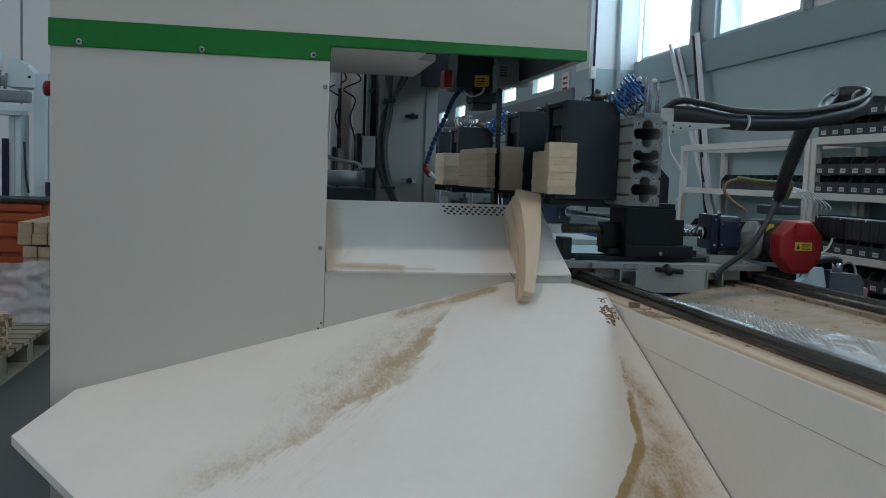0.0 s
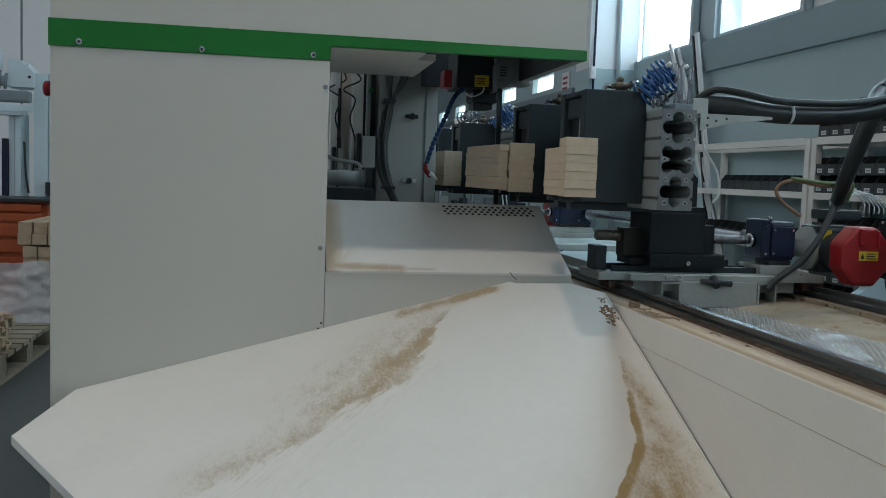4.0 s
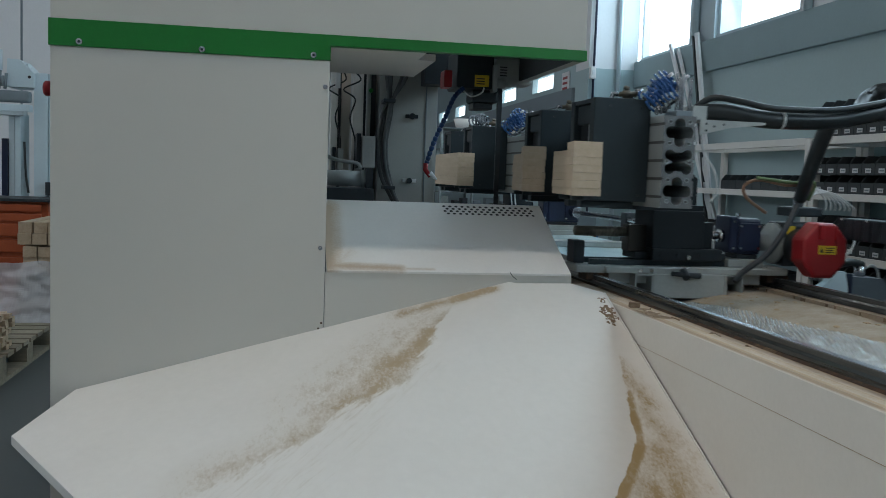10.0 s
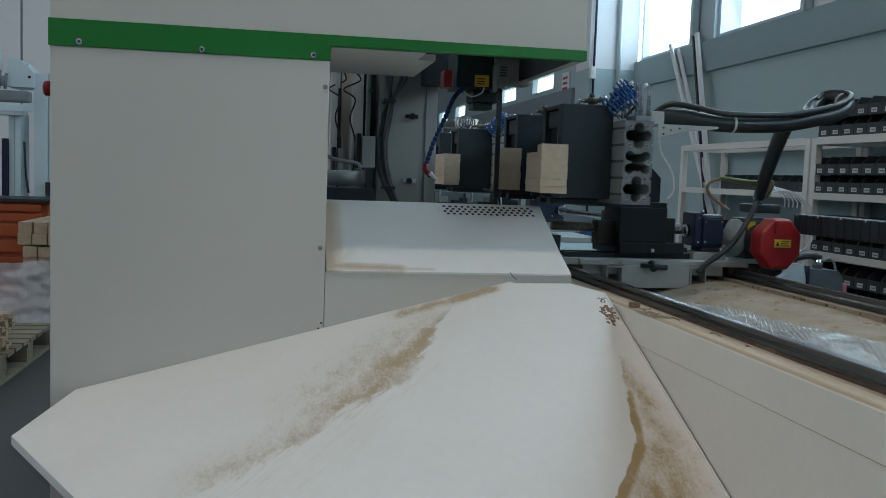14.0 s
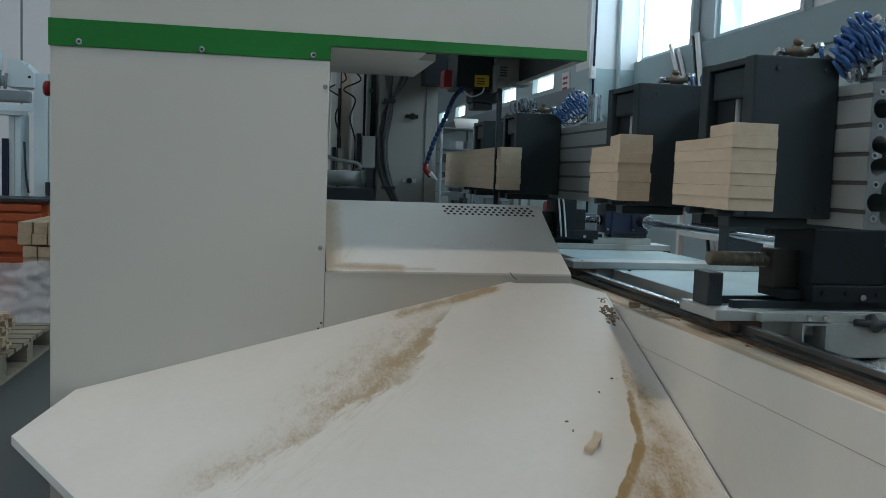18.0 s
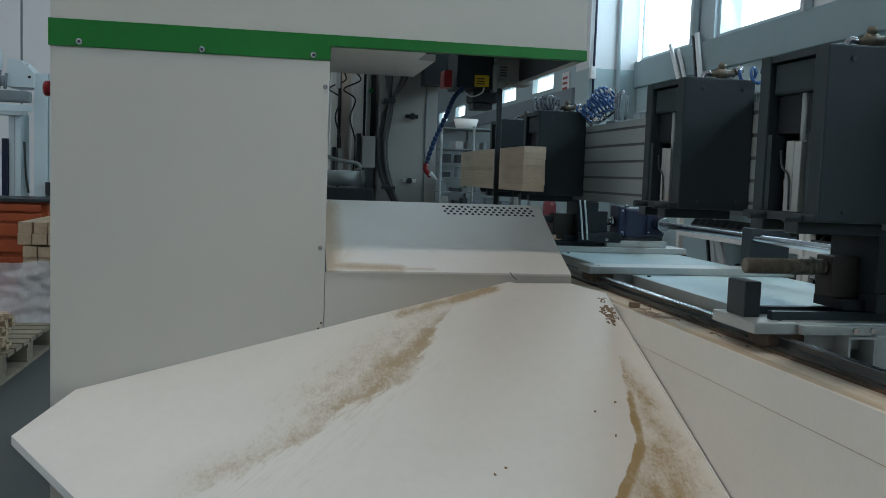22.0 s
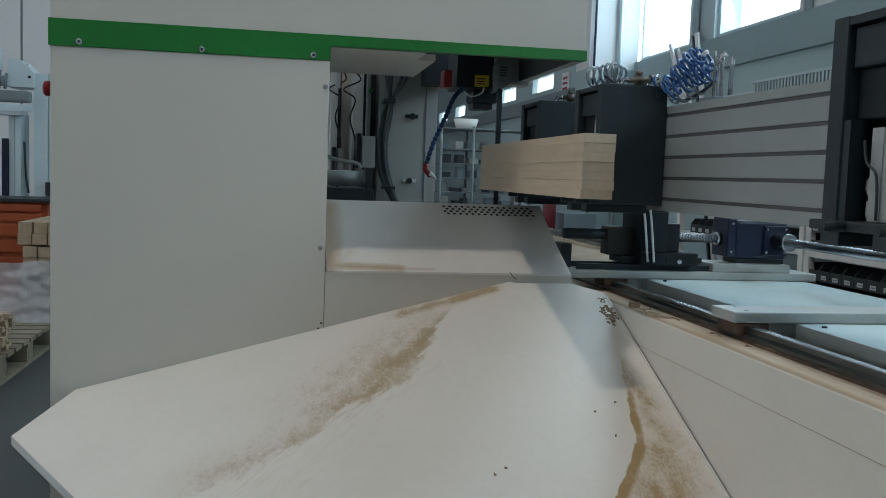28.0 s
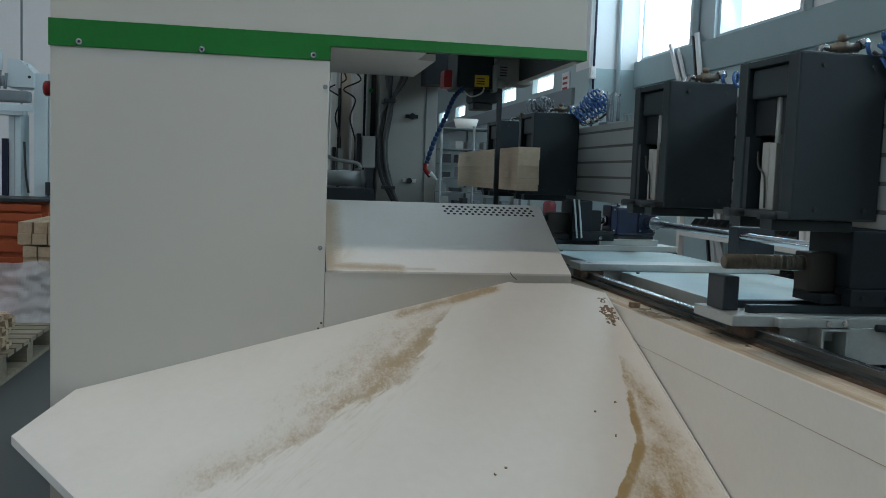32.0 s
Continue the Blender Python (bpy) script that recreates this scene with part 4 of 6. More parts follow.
    part("white_wire", T(smooth_path([(2.0, 0.155, 0.882), (2.05, 0.15, 0.90), (2.09, 0.15, 0.94), (2.105, 0.15, 1.02)], 6), 0.004, 6), M_WIRE, tm)
    # cable chain trailing along the far side
    for k in range(34):
        y = -0.10 - k * 0.045
        part("chain_link", B(1.87, 1.95, y - 0.021, y + 0.021, 0.984, 1.056, bevel=0.006), M_BLACKP, c)
        if k % 3 == 0:
            part("link_clip", B(1.868, 1.8695, y - 0.003, y + 0.003, 1.048, 1.0565), M_TAG, c)
    return c


CARRIAGE = carriage()


# ---- the clamping beam ----
ZB, HB, WB = 1.079, 0.27, 0.10


def beam_profile():
    """Hollow T-slot profile: one outline with slots and the lobed and round bores."""
    bm = bmesh.new()
    out = [(0, ZB)]
    for k in range(5):
        z = ZB + 0.0275 + k * 0.0535
        out += [(0, z), (0.0055, z), (0.0055, z + 0.009), (0, z + 0.009)]
    out += [(0, ZB + HB), (WB, ZB + HB)]
    for k in (4, 3, 2, 1, 0):
        z = ZB + 0.0275 + k * 0.0535
        out += [(WB, z + 0.009), (WB - 0.0055, z + 0.009), (WB - 0.0055, z), (WB, z)]
    out += [(WB, ZB)]
    loops = [out]
    def lobed(cz, lobes):
        """Outline of overlapping round bores, seen from their common centre."""
        pts = []
        for k in range(56):
            a = 2 * math.pi * k / 56
            u = Vector((math.cos(a), math.sin(a)))
            far = 0.0
            for (px, pz, r) in lobes:
                c = Vector((px, pz))
                h = c.dot(u)
                q = r * r - (c.length_squared - h * h)
                if q > 0 and h + math.sqrt(q) > far:
                    far = h + math.sqrt(q)
            pts.append((WB / 2 + u.x * far, ZB + cz + u.y * far))
        return pts
    clover = ((0, 0, 0.024), (-0.0272, 0, 0.0178), (0.0272, 0, 0.0178), (0, 0.0240, 0.0178), (0, -0.0240, 0.0178))
    double = ((0, 0, 0.021), (0, 0.012, 0.017), (0, -0.012, 0.017), (-0.0268, 0.0200, 0.0165), (0.0268, 0.0200, 0.0165), (-0.0268, -0.0200, 0.0165), (0.0268, -0.0200, 0.0165))
    loops += [lobed(0.222, clover), lobed(0.136, double), lobed(0.050, clover)]
    for cz in (0.020, 0.083, 0.136, 0.190, 0.252):
        for cx in (0.0205, WB - 0.0205) if cz != 0.136 else (0.014, WB - 0.014):
            loops.append([(cx + 0.0036 * math.cos(2 * math.pi * k / 10), ZB + cz + 0.0036 * math.sin(2 * math.pi * k / 10)) for k in range(10)])
    edges = []
    for lp in loops:
        vs = [bm.verts.new((x, -0.388, z)) for x, z in lp]
        edges += [bm.edges.new((vs[i], vs[(i + 1) % len(vs)])) for i in range(len(vs))]
    fill = bmesh.ops.triangle_fill(bm, edges=edges, use_beauty=True)
    faces = [f for f in fill["geom"] if isinstance(f, bmesh.types.BMFace)]
    ext = bmesh.ops.extrude_face_region(bm, geom=faces)
    bmesh.ops.translate(bm, verts=[v for v in ext["geom"] if isinstance(v, bmesh.types.BMVert)], vec=(0, 2.84, 0))
    bmesh.ops.recalc_face_normals(bm, faces=bm.faces[:])
    return bm


def clamp(parent, y, seed):
    """Black C-shaped pneumatic clamp on the beam's face; x = 0 is the beam's face."""
    W, D, Z0, Z1 = 0.179, 0.224, 1.092, 1.401
    bm = bmesh.new()
    box(bm, -W, -0.001, y, y + 0.040, Z0, Z1, bevel=0.004)
    box(bm, -W, -0.001, y + D - 0.036, y + D, Z0, Z1, bevel=0.004)
    box(bm, -0.05, -0.001, y + 0.040, y + D - 0.036, Z0, Z1 - 0.001)
    box(bm, -W + 0.002, -0.05, y + 0.040, y + D - 0.036, Z1 - 0.014, Z1 - 0.002)
    cl = part("clamp", bm, M_BLACK, parent, "black steel pneumatic clamp")
    part("cylinder", B(-W + 0.010, -0.055, y + 0.042, y + D - 0.038, 1.325, 1.384, bevel=0.006), M_BLACK, cl)
    for y0, y1 in ((0.042, 0.089), (0.110, 0.186)):
        part("press_block", B(-W + 0.022, -0.062, y + y0, y + y1, 1.252, 1.3245, bevel=0.003), M_SADDLE, cl, "matt black press block")
    part("lower_jaw", B(-W - 0.022, -0.02, y + 0.004, y + D - 0.004, 1.092, 1.1062, bevel=0.003), M_BLACKP, cl, "lower clamping jaw")
    for dy in (0.03, 0.15):
        part("jaw_foot", B(-W - 0.018, -0.03, y + dy, y + dy + 0.045, 1.070, 1.0915, bevel=0.003), M_BLACK, cl)
        part("rest_pin", T([(-W - 0.016, y + dy - 0.015, 1.0985), (-W - 0.055, y + dy - 0.015, 1.0985)], 0.0075, 8), M_BLACK, cl)
    part("channel_back", B(-W + 0.064, -0.05, y + 0.041, y + D - 0.037, 1.107, 1.2515), M_SADDLE, cl)
    part("channel_lip", B(-W + 0.004, -W + 0.03, y + 0.0405, y + 0.052, 1.107, 1.251), M_BLACK, cl)
    part("channel_lip", B(-W + 0.004, -W + 0.03, y + 0.172, y + 0.1875, 1.107, 1.251), M_BLACK, cl)
    part("piston_rod", T([(-W + 0.026, y + 0.0995, 1.232), (-W + 0.026, y + 0.0995, 1.326)], 0.0075, 14), M_ALU, cl, "bright piston rod")
    for y0, y1, z1 in ((0.081, 0.1038, 1.236), (0.1052, 0.131, 1.238)):
        g = part("guide_bar", B(-W + 0.010, -W + 0.040, y + y0, y + y1, 1.107, z1, bevel=0.002), M_PLATE, cl, "pale grey guide bar")
    for z0, z1 in ((1.112, 1.136), (1.144, 1.168)):
        part("small_cylinder", T([(-W + 0.03, y + 0.150, z0), (-W + 0.03, y + 0.150, z0 + 0.004), (-W + 0.03, y + 0.150, z1)], [0.0060, 0.0072, 0.0068], 12), M_PLATE, cl)
    for dy in (0.055, 0.165):
        bolt(cl, -W - 0.0225, y + dy, 1.0985, 0.0045, (-1, 0, 0), M_STEEL)
    part("link", B(-W + 0.026, -W + 0.034, y + 0.115, y + 0.160, 1.150, 1.166), M_BRASS, cl)
    part("thin_wire", T(smooth_path([(-W + 0.006, y + 0.14, 1.22), (-W + 0.003, y + 0.128, 1.19), (-W + 0.005, y + 0.108, 1.17), (-W + 0.006, y + 0.104, 1.11)], 5), 0.0022, 6), M_RUBBER, cl)
    for (dz, dx) in ((0.02, 0.03), (0.02, 0.13), (0.285, 0.03), (0.285, 0.13)):
        bolt(cl, -dx, y, Z0 + dz, 0.005, (0, -1, 0), M_BLACKP)
    # valve, fittings and spiral hoses on top
    v = part("valve", T([(-0.085, y + 0.06, Z1 + 0.016), (-0.072, y + 0.06, Z1 + 0.018), (-0.071, y + 0.06, Z1 + 0.018), (-0.050, y + 0.055, Z1 + 0.018), (-0.049, y + 0.055, Z1 + 0.018), (-0.03, y + 0.05, Z1 + 0.019)], [0.007, 0.007, 0.013, 0.013, 0.009, 0.009], 8), M_BRASS, cl, "brass coloured valve")
    part("fitting", T([(-0.03, y + 0.05, Z1 + 0.024), (-0.012, y + 0.05, Z1 + 0.03)], 0.010, 10), M_STEEL, v)
    part("knob", T([(-0.060, y + 0.057, Z1 + 0.028), (-0.060, y + 0.057, Z1 + 0.034), (-0.058, y + 0.056, Z1 + 0.042)], [0.006, 0.010, 0.009], 10), M_BRASS, v)
    part("elbow", T(smooth_path([(-0.085, y + 0.06, Z1 + 0.016), (-0.098, y + 0.062, Z1 + 0.018), (-0.104, y + 0.064, Z1 + 0.008), (-0.105, y + 0.064, Z1 - 0.001)], 4), 0.006, 8), M_STEEL, v)
    part("nut", T([(-0.040, y + 0.066, Z1 + 0.001), (-0.040, y + 0.066, Z1 + 0.013)], 0.011, 6), M_STEEL, v)
    return cl


def boards(parent, x0, x1, y0, y1, z0, n, th, seed, slant=0.0, cut=0.0):
    """A stack of sawn boards, each one a part; slant: how far the sawn side leans back; cut: how much shorter the top board is."""
    rng = random.Random(seed)
    out = []
    for k in range(n):
        dx, dy = 0.003 * (rng.random() - 0.5), 0.005 * (rng.random() - 0.5)
        y2 = y1 - (cut if k == n - 1 else 0.0)
        bm = bmesh.new()
        m = 10
        left = []
        for i in range(m + 1):
            u = i / m
            w = (y2 - y0) * u / (y1 - y0)
            left.append((x0 + dx + slant * w + 0.008 * math.sin(math.pi * w) * (1 if slant else 0), y0 + dy + (y2 - y0) * u))
        prism(bm, [(x1 + dx, y0 + dy), *left, (x1 + dx, y2 + dy)], "z", z0 + k * th + 0.0002, z0 + (k + 1) * th - 0.0002)
        out.append(part("board", bm, M_BEECH, parent))
    return out


def spiral(parent, p0, p1, r, turns, material, label, sag=0.02):
    return part("spiral_hose", tube(bmesh.new(), coil(p0, p1, r, turns, sag), 0.0040, 6), material, parent, label)


def clamp_beam():
    """Beam with its clamps and saddles; x = 0 is its face towards the saw, y = 0 the front of the carriage."""
    b = thing("clamping_beam", "grey aluminium profile beam carrying black clamps and spiral air hoses", "machine beam")
    pr = part("profile", beam_profile(), M_ALU, b, "hollow slotted aluminium profile")
    # end faces take the darker colour that stands in for their shade
    pr.data.materials.append(M_ENDSHADE)
    for p in pr.data.polygons:
        if abs(p.normal.y) > 0.9:
            p.material_index = 1
    # added strips darken the shallow slots in place of deep shade
    for k in range(5):
        z = ZB + 0.0275 + k * 0.0535
        part("slot_strip", B(0.0024, 0.0053, -0.3875, 2.4515, z + 0.0004, z + 0.0086), M_SLOTSHADE, pr, "grey strip standing in for the shade in the slot")
    # raised screw ports round the small bores of the sawn end
    for cz in (0.020, 0.083, 0.136, 0.190, 0.252):
        for cx in (0.0205, WB - 0.0205) if cz != 0.136 else (0.014, WB - 0.014):
            bm = bmesh.new()
            rings = [[bm.verts.new((cx + r * math.cos(k * 0.5236), yy, ZB + cz + r * math.sin(k * 0.5236))) for k in range(12)] for r, yy in ((0.0068, -0.3881), (0.0064, -0.3893), (0.0040, -0.3893), (0.0036, -0.3881))]
            for r0, r1 in zip(rings, rings[1:]):
                for k in range(12):
                    bm.faces.new((r0[k], r0[(k + 1) % 12], r1[(k + 1) % 12], r1[k]))
            bmesh.ops.recalc_face_normals(bm, faces=bm.faces[:])
            part("screw_port", bm, M_ALU, pr)
    ys = (-0.287, 0.279, 1.49, 2.07)
    for i, y in enumerate(ys):
        clamp(b, y, i)
    zt = ZB + HB
    # manifold of clear tubes at both ends of the hose runs
    for y in (-0.36, 1.33):
        mf = part("manifold", B(0.045, 0.098, y - 0.005, y + 0.08, zt + 0.001, zt + 0.018, bevel=0.003), M_TRIM, b, "air manifold")
        for k in range(7):
            part("air_tube", T([(0.055 + 0.010 * (k % 5), y + 0.010 * (k % 3), zt + 0.012), (0.056 + 0.0105 * (k % 5), y + 0.010 * (k % 3) + 0.003, zt + 0.075), (0.055 + 0.011 * (k % 5), y + 0.010 * (k % 3) + 0.004, zt + 0.112 + 0.008 * (k % 3))], 0.0036, 8), M_COILW, mf)
    for y, yq in ((-0.287, -0.33), (1.49, 1.37)):
        mid = (y + yq) / 2
        spiral(b, (-0.012, y - 0.012, zt + 0.050), (0.052, yq + 0.01, zt + 0.105), 0.022, 9, M_COIL, "blue spiral air hose", -0.012)
        spiral(b, (-0.004, mid + 0.03, zt + 0.040), (0.062, yq - 0.005, zt + 0.088), 0.022, 7, M_COIL, "blue spiral air hose", 0.002)
        spiral(b, (-0.018, mid + 0.02, zt + 0.062), (0.034, yq, zt + 0.116), 0.021, 5, M_COIL, "blue spiral air hose", -0.014)
        spiral(b, (0.0, y - 0.02, zt + 0.028), (0.055, yq + 0.02, zt + 0.046), 0.016, 4, M_COILW, "clear spiral air hose", 0.006)
        part("loose_hose", T(smooth_path([(-0.02, y + 0.02, zt + 0.060), (0.01, y - 0.01, zt + 0.03), (0.03, y - 0.03, zt + 0.015), (0.05, yq + 0.03, zt + 0.035), (0.07, yq, zt + 0.06)], 6), 0.0045, 8), M_BLACKP, b, "black air hose")
        for q in ((0.078, yq - 0.005, zt + 0.113), (0.03, yq, zt + 0.118), (0.005, mid, zt + 0.02), (-0.005, y + 0.01, zt + 0.064)):
            part("hose_end", T([q, (q[0] + 0.010, q[1] - 0.008, q[2] + 0.010)], 0.0055, 8), M_LABEL, b, "white hose fitting")
    for y in (-0.287, 0.279, 1.49, 2.07):
        if y == 1.49:
            spiral(b, (-0.075, y + 0.10, zt + 0.082), (-0.150, y + 0.19, zt + 0.092), 0.025, 7, M_COILW, "clear spiral air hose", -0.004)
        spiral(b, (-0.02, y + 0.02, zt + 0.070), (0.0, y - 0.04, zt + 0.060), 0.017, 2, M_COIL, "blue spiral air hose", 0.0)
        if y == 1.49:
            part("loose_hose", T(smooth_path([(-0.12, y + 0.08, zt + 0.062), (-0.13, y + 0.12, zt + 0.085), (-0.10, y + 0.17, zt + 0.066), (-0.08, y + 0.21, zt + 0.052)], 6), 0.004, 8), M_BLACKP, b, "black air hose")
    part("cable_tray", B(0.03, 0.085, 1.106, 1.25, zt + 0.001, zt + 0.010), M_FRAME, b)
    part("duct_back", B(0.078, 0.0815, -0.06, 1.105, zt + 0.001, zt + 0.0235), M_FRAME, b)
    bm = bmesh.new()
    for k in range(96):
        box(bm, 0.022, 0.028, -0.05 + k * 0.012, -0.044 + k * 0.012, zt + 0.001, zt + 0.024)
    part("comb_duct", bm, M_FRAME, b, "slotted cable duct")
    part("duct_cover", B(0.02, 0.082, -0.06, 1.105, zt + 0.024, zt + 0.029), M_FRAME, b)
    # saddles on the cross slides
    for y, nx, px, bx, qx in ((0.0, 0.085, 0.335, 0.378, 0.405), (1.983, 0.058, 0.24, 0.29, 0.345)):
        bm = bmesh.new()
        box(bm, 0.15, px, y + 0.0, y + 0.17, 0.93, 1.06, bevel=0.004)
        box(bm, 0.152, qx, y - 0.005, y + 0.175, 0.889, 0.93, bevel=0.004)
        box(bm, 0.005, px, y + 0.01, y + 0.16, 1.06, ZB - 0.001)
        sd = part("saddle", bm, M_SADDLE, b, "black steel saddle on slide rails")
        part("saddle_block", B(px + 0.001, bx, y + 0.02, y + 0.15, 0.931, 1.022, bevel=0.004), M_SADDLE, sd)
        part("nut_block", B(nx, 0.151, y + 0.055, y + 0.12, 0.915, 1.006, bevel=0.004), M_DARKBRASS, sd, "dull brown screw nut block")
        part("nut_plate", B(0.10, 0.1515, y + 0.03, y + 0.145, 0.892, 0.914, bevel=0.002), M_SADDLE, sd)
        part("saddle_plate", B(qx + 0.001, qx + 0.03, y + 0.03, y + 0.14, 0.895, 0.912), M_SADDLE, sd)
        part("brace", prism(bmesh.new(), [(WB + 0.001, 1.08), (WB + 0.21, 1.08), (WB + 0.21, 1.17), (WB + 0.12, 1.26), (WB + 0.001, 1.30)], "y", y + 0.02, y + 0.15), M_SADDLE, sd)
        for x in (0.18, 0.24, 0.32):
            bolt(sd, x, y - 0.005, 0.91, 0.006, (0, -1, 0), M_SADDLE)
        bolt(sd, 0.28, y - 0.005, 0.902, 0.008, (0, -1, 0), M_STEEL)
    for k, x in enumerate((0.159, 0.180)):
        part("white_hose", T(smooth_path([(x - 0.01, 1.972, 1.078), (x, 1.970, 1.0), (x + 0.012, 1.972, 0.90)], 5), 0.004, 8), M_WIRE, b, "white air hose")
    # bracket, hose bundle and wire at the front end
    br = part("end_bracket", prism(bmesh.new(), [(0.125, 1.298), (0.125, 1.344), (0.335, 1.342), (0.335, 1.336), (0.22, 1.322)], "y", -0.36, -0.355), M_PLATE, b, "pale sheet bracket")
    part("bracket_plate", B(WB + 0.004, WB + 0.05, -0.35, -0.26, 1.342, 1.385, bevel=0.003), M_PLATE, br)
    part("bracket_top", B(0.125, 0.335, -0.355, -0.26, 1.340, 1.344), M_PLATE, br)
    for x, z in ((0.145, 1.332), (0.17, 1.325), (0.145, 1.312), (0.20, 1.332)):
        part("slot", T([(x, -0.3602, z), (x, -0.3610, z)], 0.0035, 8), M_BLACK, br)
    hose = [(0.15, -0.28, 1.372), (0.24, -0.30, 1.372), (0.365, -0.32, 1.356), (0.56, -0.33, 1.362), (0.70, -0.33, 1.388), (0.80, -0.31, 1.414), (0.862, -0.26, 1.450), (0.874, -0.20, 1.474), (0.850, -0.14, 1.474), (0.80, -0.16, 1.448), (0.76, -0.20, 1.418), (0.73, -0.24, 1.398)]
    hb = part("hose_bundle", T(smooth_path(hose, 9), 0.027, 16), M_RUBBER, b, "thick black ribbed hose bundle in a loop")
    part("thin_hose", T(smooth_path([(0.14, -0.28, 1.38), (0.19, -0.30, 1.415), (0.27, -0.33, 1.405), (0.37, -0.35, 1.388), (0.56, -0.36, 1.392), (0.70, -0.355, 1.417), (0.80, -0.33, 1.446), (0.860, -0.285, 1.478), (0.868, -0.21, 1.495), (0.845, -0.15, 1.495), (0.80, -0.17, 1.468)], 8), 0.010, 8), M_RUBBER, b, "thin black hose")
    for p, q in (((0.40, -0.325, 1.357), (0.407, -0.325, 1.357)), ((0.868, -0.235, 1.461), (0.871, -0.226, 1.465))):
        part("cable_tie", T([p, q], 0.0295, 16), M_WIRE, hb)
    part("white_cable", T(smooth_path([(0.135, -0.35, 1.30), (0.145, -0.35, 1.25), (0.19, -0.34, 1.19), (0.20, -0.34, 1.13), (0.185, -0.33, 1.10)], 6), 0.003, 6), M_WIRE, b)
    return b


BEAM = clamp_beam()

# work pieces held in the clamps
TH = 0.0223
STACKS = []


def work_stack(y0, y1, x0, x1, slant, cut, seed, label):
    s = thing("board_stack", label, "boards", group="clamped boards")
    bs = boards(s, x0, x1, y0, y1, 1.107, 7, TH, seed, slant, cut)
    STACKS.append((s, bs))
    return s, bs


LONG = work_stack(1.324, 2.45, -0.279, -0.20, 0.0, 0.0, 1, "long stack of pale sawn beech boards held in clamps")
SHAPED_A = work_stack(-0.40, -0.075, -0.275, -0.188, 0.04, 0.19, 2, "short stack of curved beech blanks held in a clamp")
SHAPED_B = work_stack(0.13, 0.50, -0.281, -0.20, 0.06, 0.22, 3, "short stack of curved beech blanks held in a clamp")


# curved offcuts
def lath(bm, length, width, th, bend, z0, taper=0.0):
    n = 14
    a, b = [], []
    for i in range(n + 1):
        u = i / n
        y = (u - 0.5) * length
        x = bend * (1 - (2 * u - 1) ** 2)
        w = width * (1 + taper * (u - 0.5)) * (0.86 + 0.3 * abs(u - 0.45))
        a.append((x - w / 2, y))
        b.append((x + w / 2, y))
    return prism(bm, a + b[::-1], "z", z0, z0 + th)


def offcut(length, width, n, th, bend, seed):
    o = thing("offcut_stack", "stack of curved pale beech offcuts sliding down the chute", "wood offcut", group="wood offcuts")
    rng = random.Random(seed)
    obs = []
    for k in range(n):
        bm = lath(bmesh.new(), length, width, th - 0.0008, bend, (k - n / 2) * th, 0.9)
        bmesh.ops.translate(bm, verts=bm.verts[:], vec=(0.004 * (rng.random() - 0.5), 0.02 * (rng.random() - 0.5), 0))
        obs.append(part("lath", bm, M_BEECH, o))
    return o, obs


OFF1 = offcut(0.40, 0.052, 7, 0.0215, 0.012, 5)
OFF2 = offcut(0.40, 0.054, 7, 0.0205, -0.008, 6)


def chip_piece(seed, size=1.0):
    rng = random.Random(seed)
    bm = lath(bmesh.new(), size * (0.055 + 0.03 * rng.random()), size * (0.016 + 0.006 * rng.random()), 0.016 * size, 0.004, -0.009)
    return solo("wood_chip", bm, M_BEECH, "small loose offcut of pale beech", "wood offcut", "small offcuts")


CHIPS_A = [chip_piece(20 + i, 1.4) for i in range(8)]
CHIPS_B = [chip_piece(40 + i, 1.05 if i == 5 else 0.62) for i in range(6)]


def crumb(seed):
    rng = random.Random(seed)
    bm = lath(bmesh.new(), 0.004 + 0.004 * rng.random(), 0.0025 + 0.002 * rng.random(), 0.003, 0.001, -0.0045)
    return solo("wood_crumb", bm, M_CRUMB, "tiny brown splinter of wood on the white chute", "wood offcut", "splinters")


CRUMBS = [crumb(60 + i) for i in range(10)]


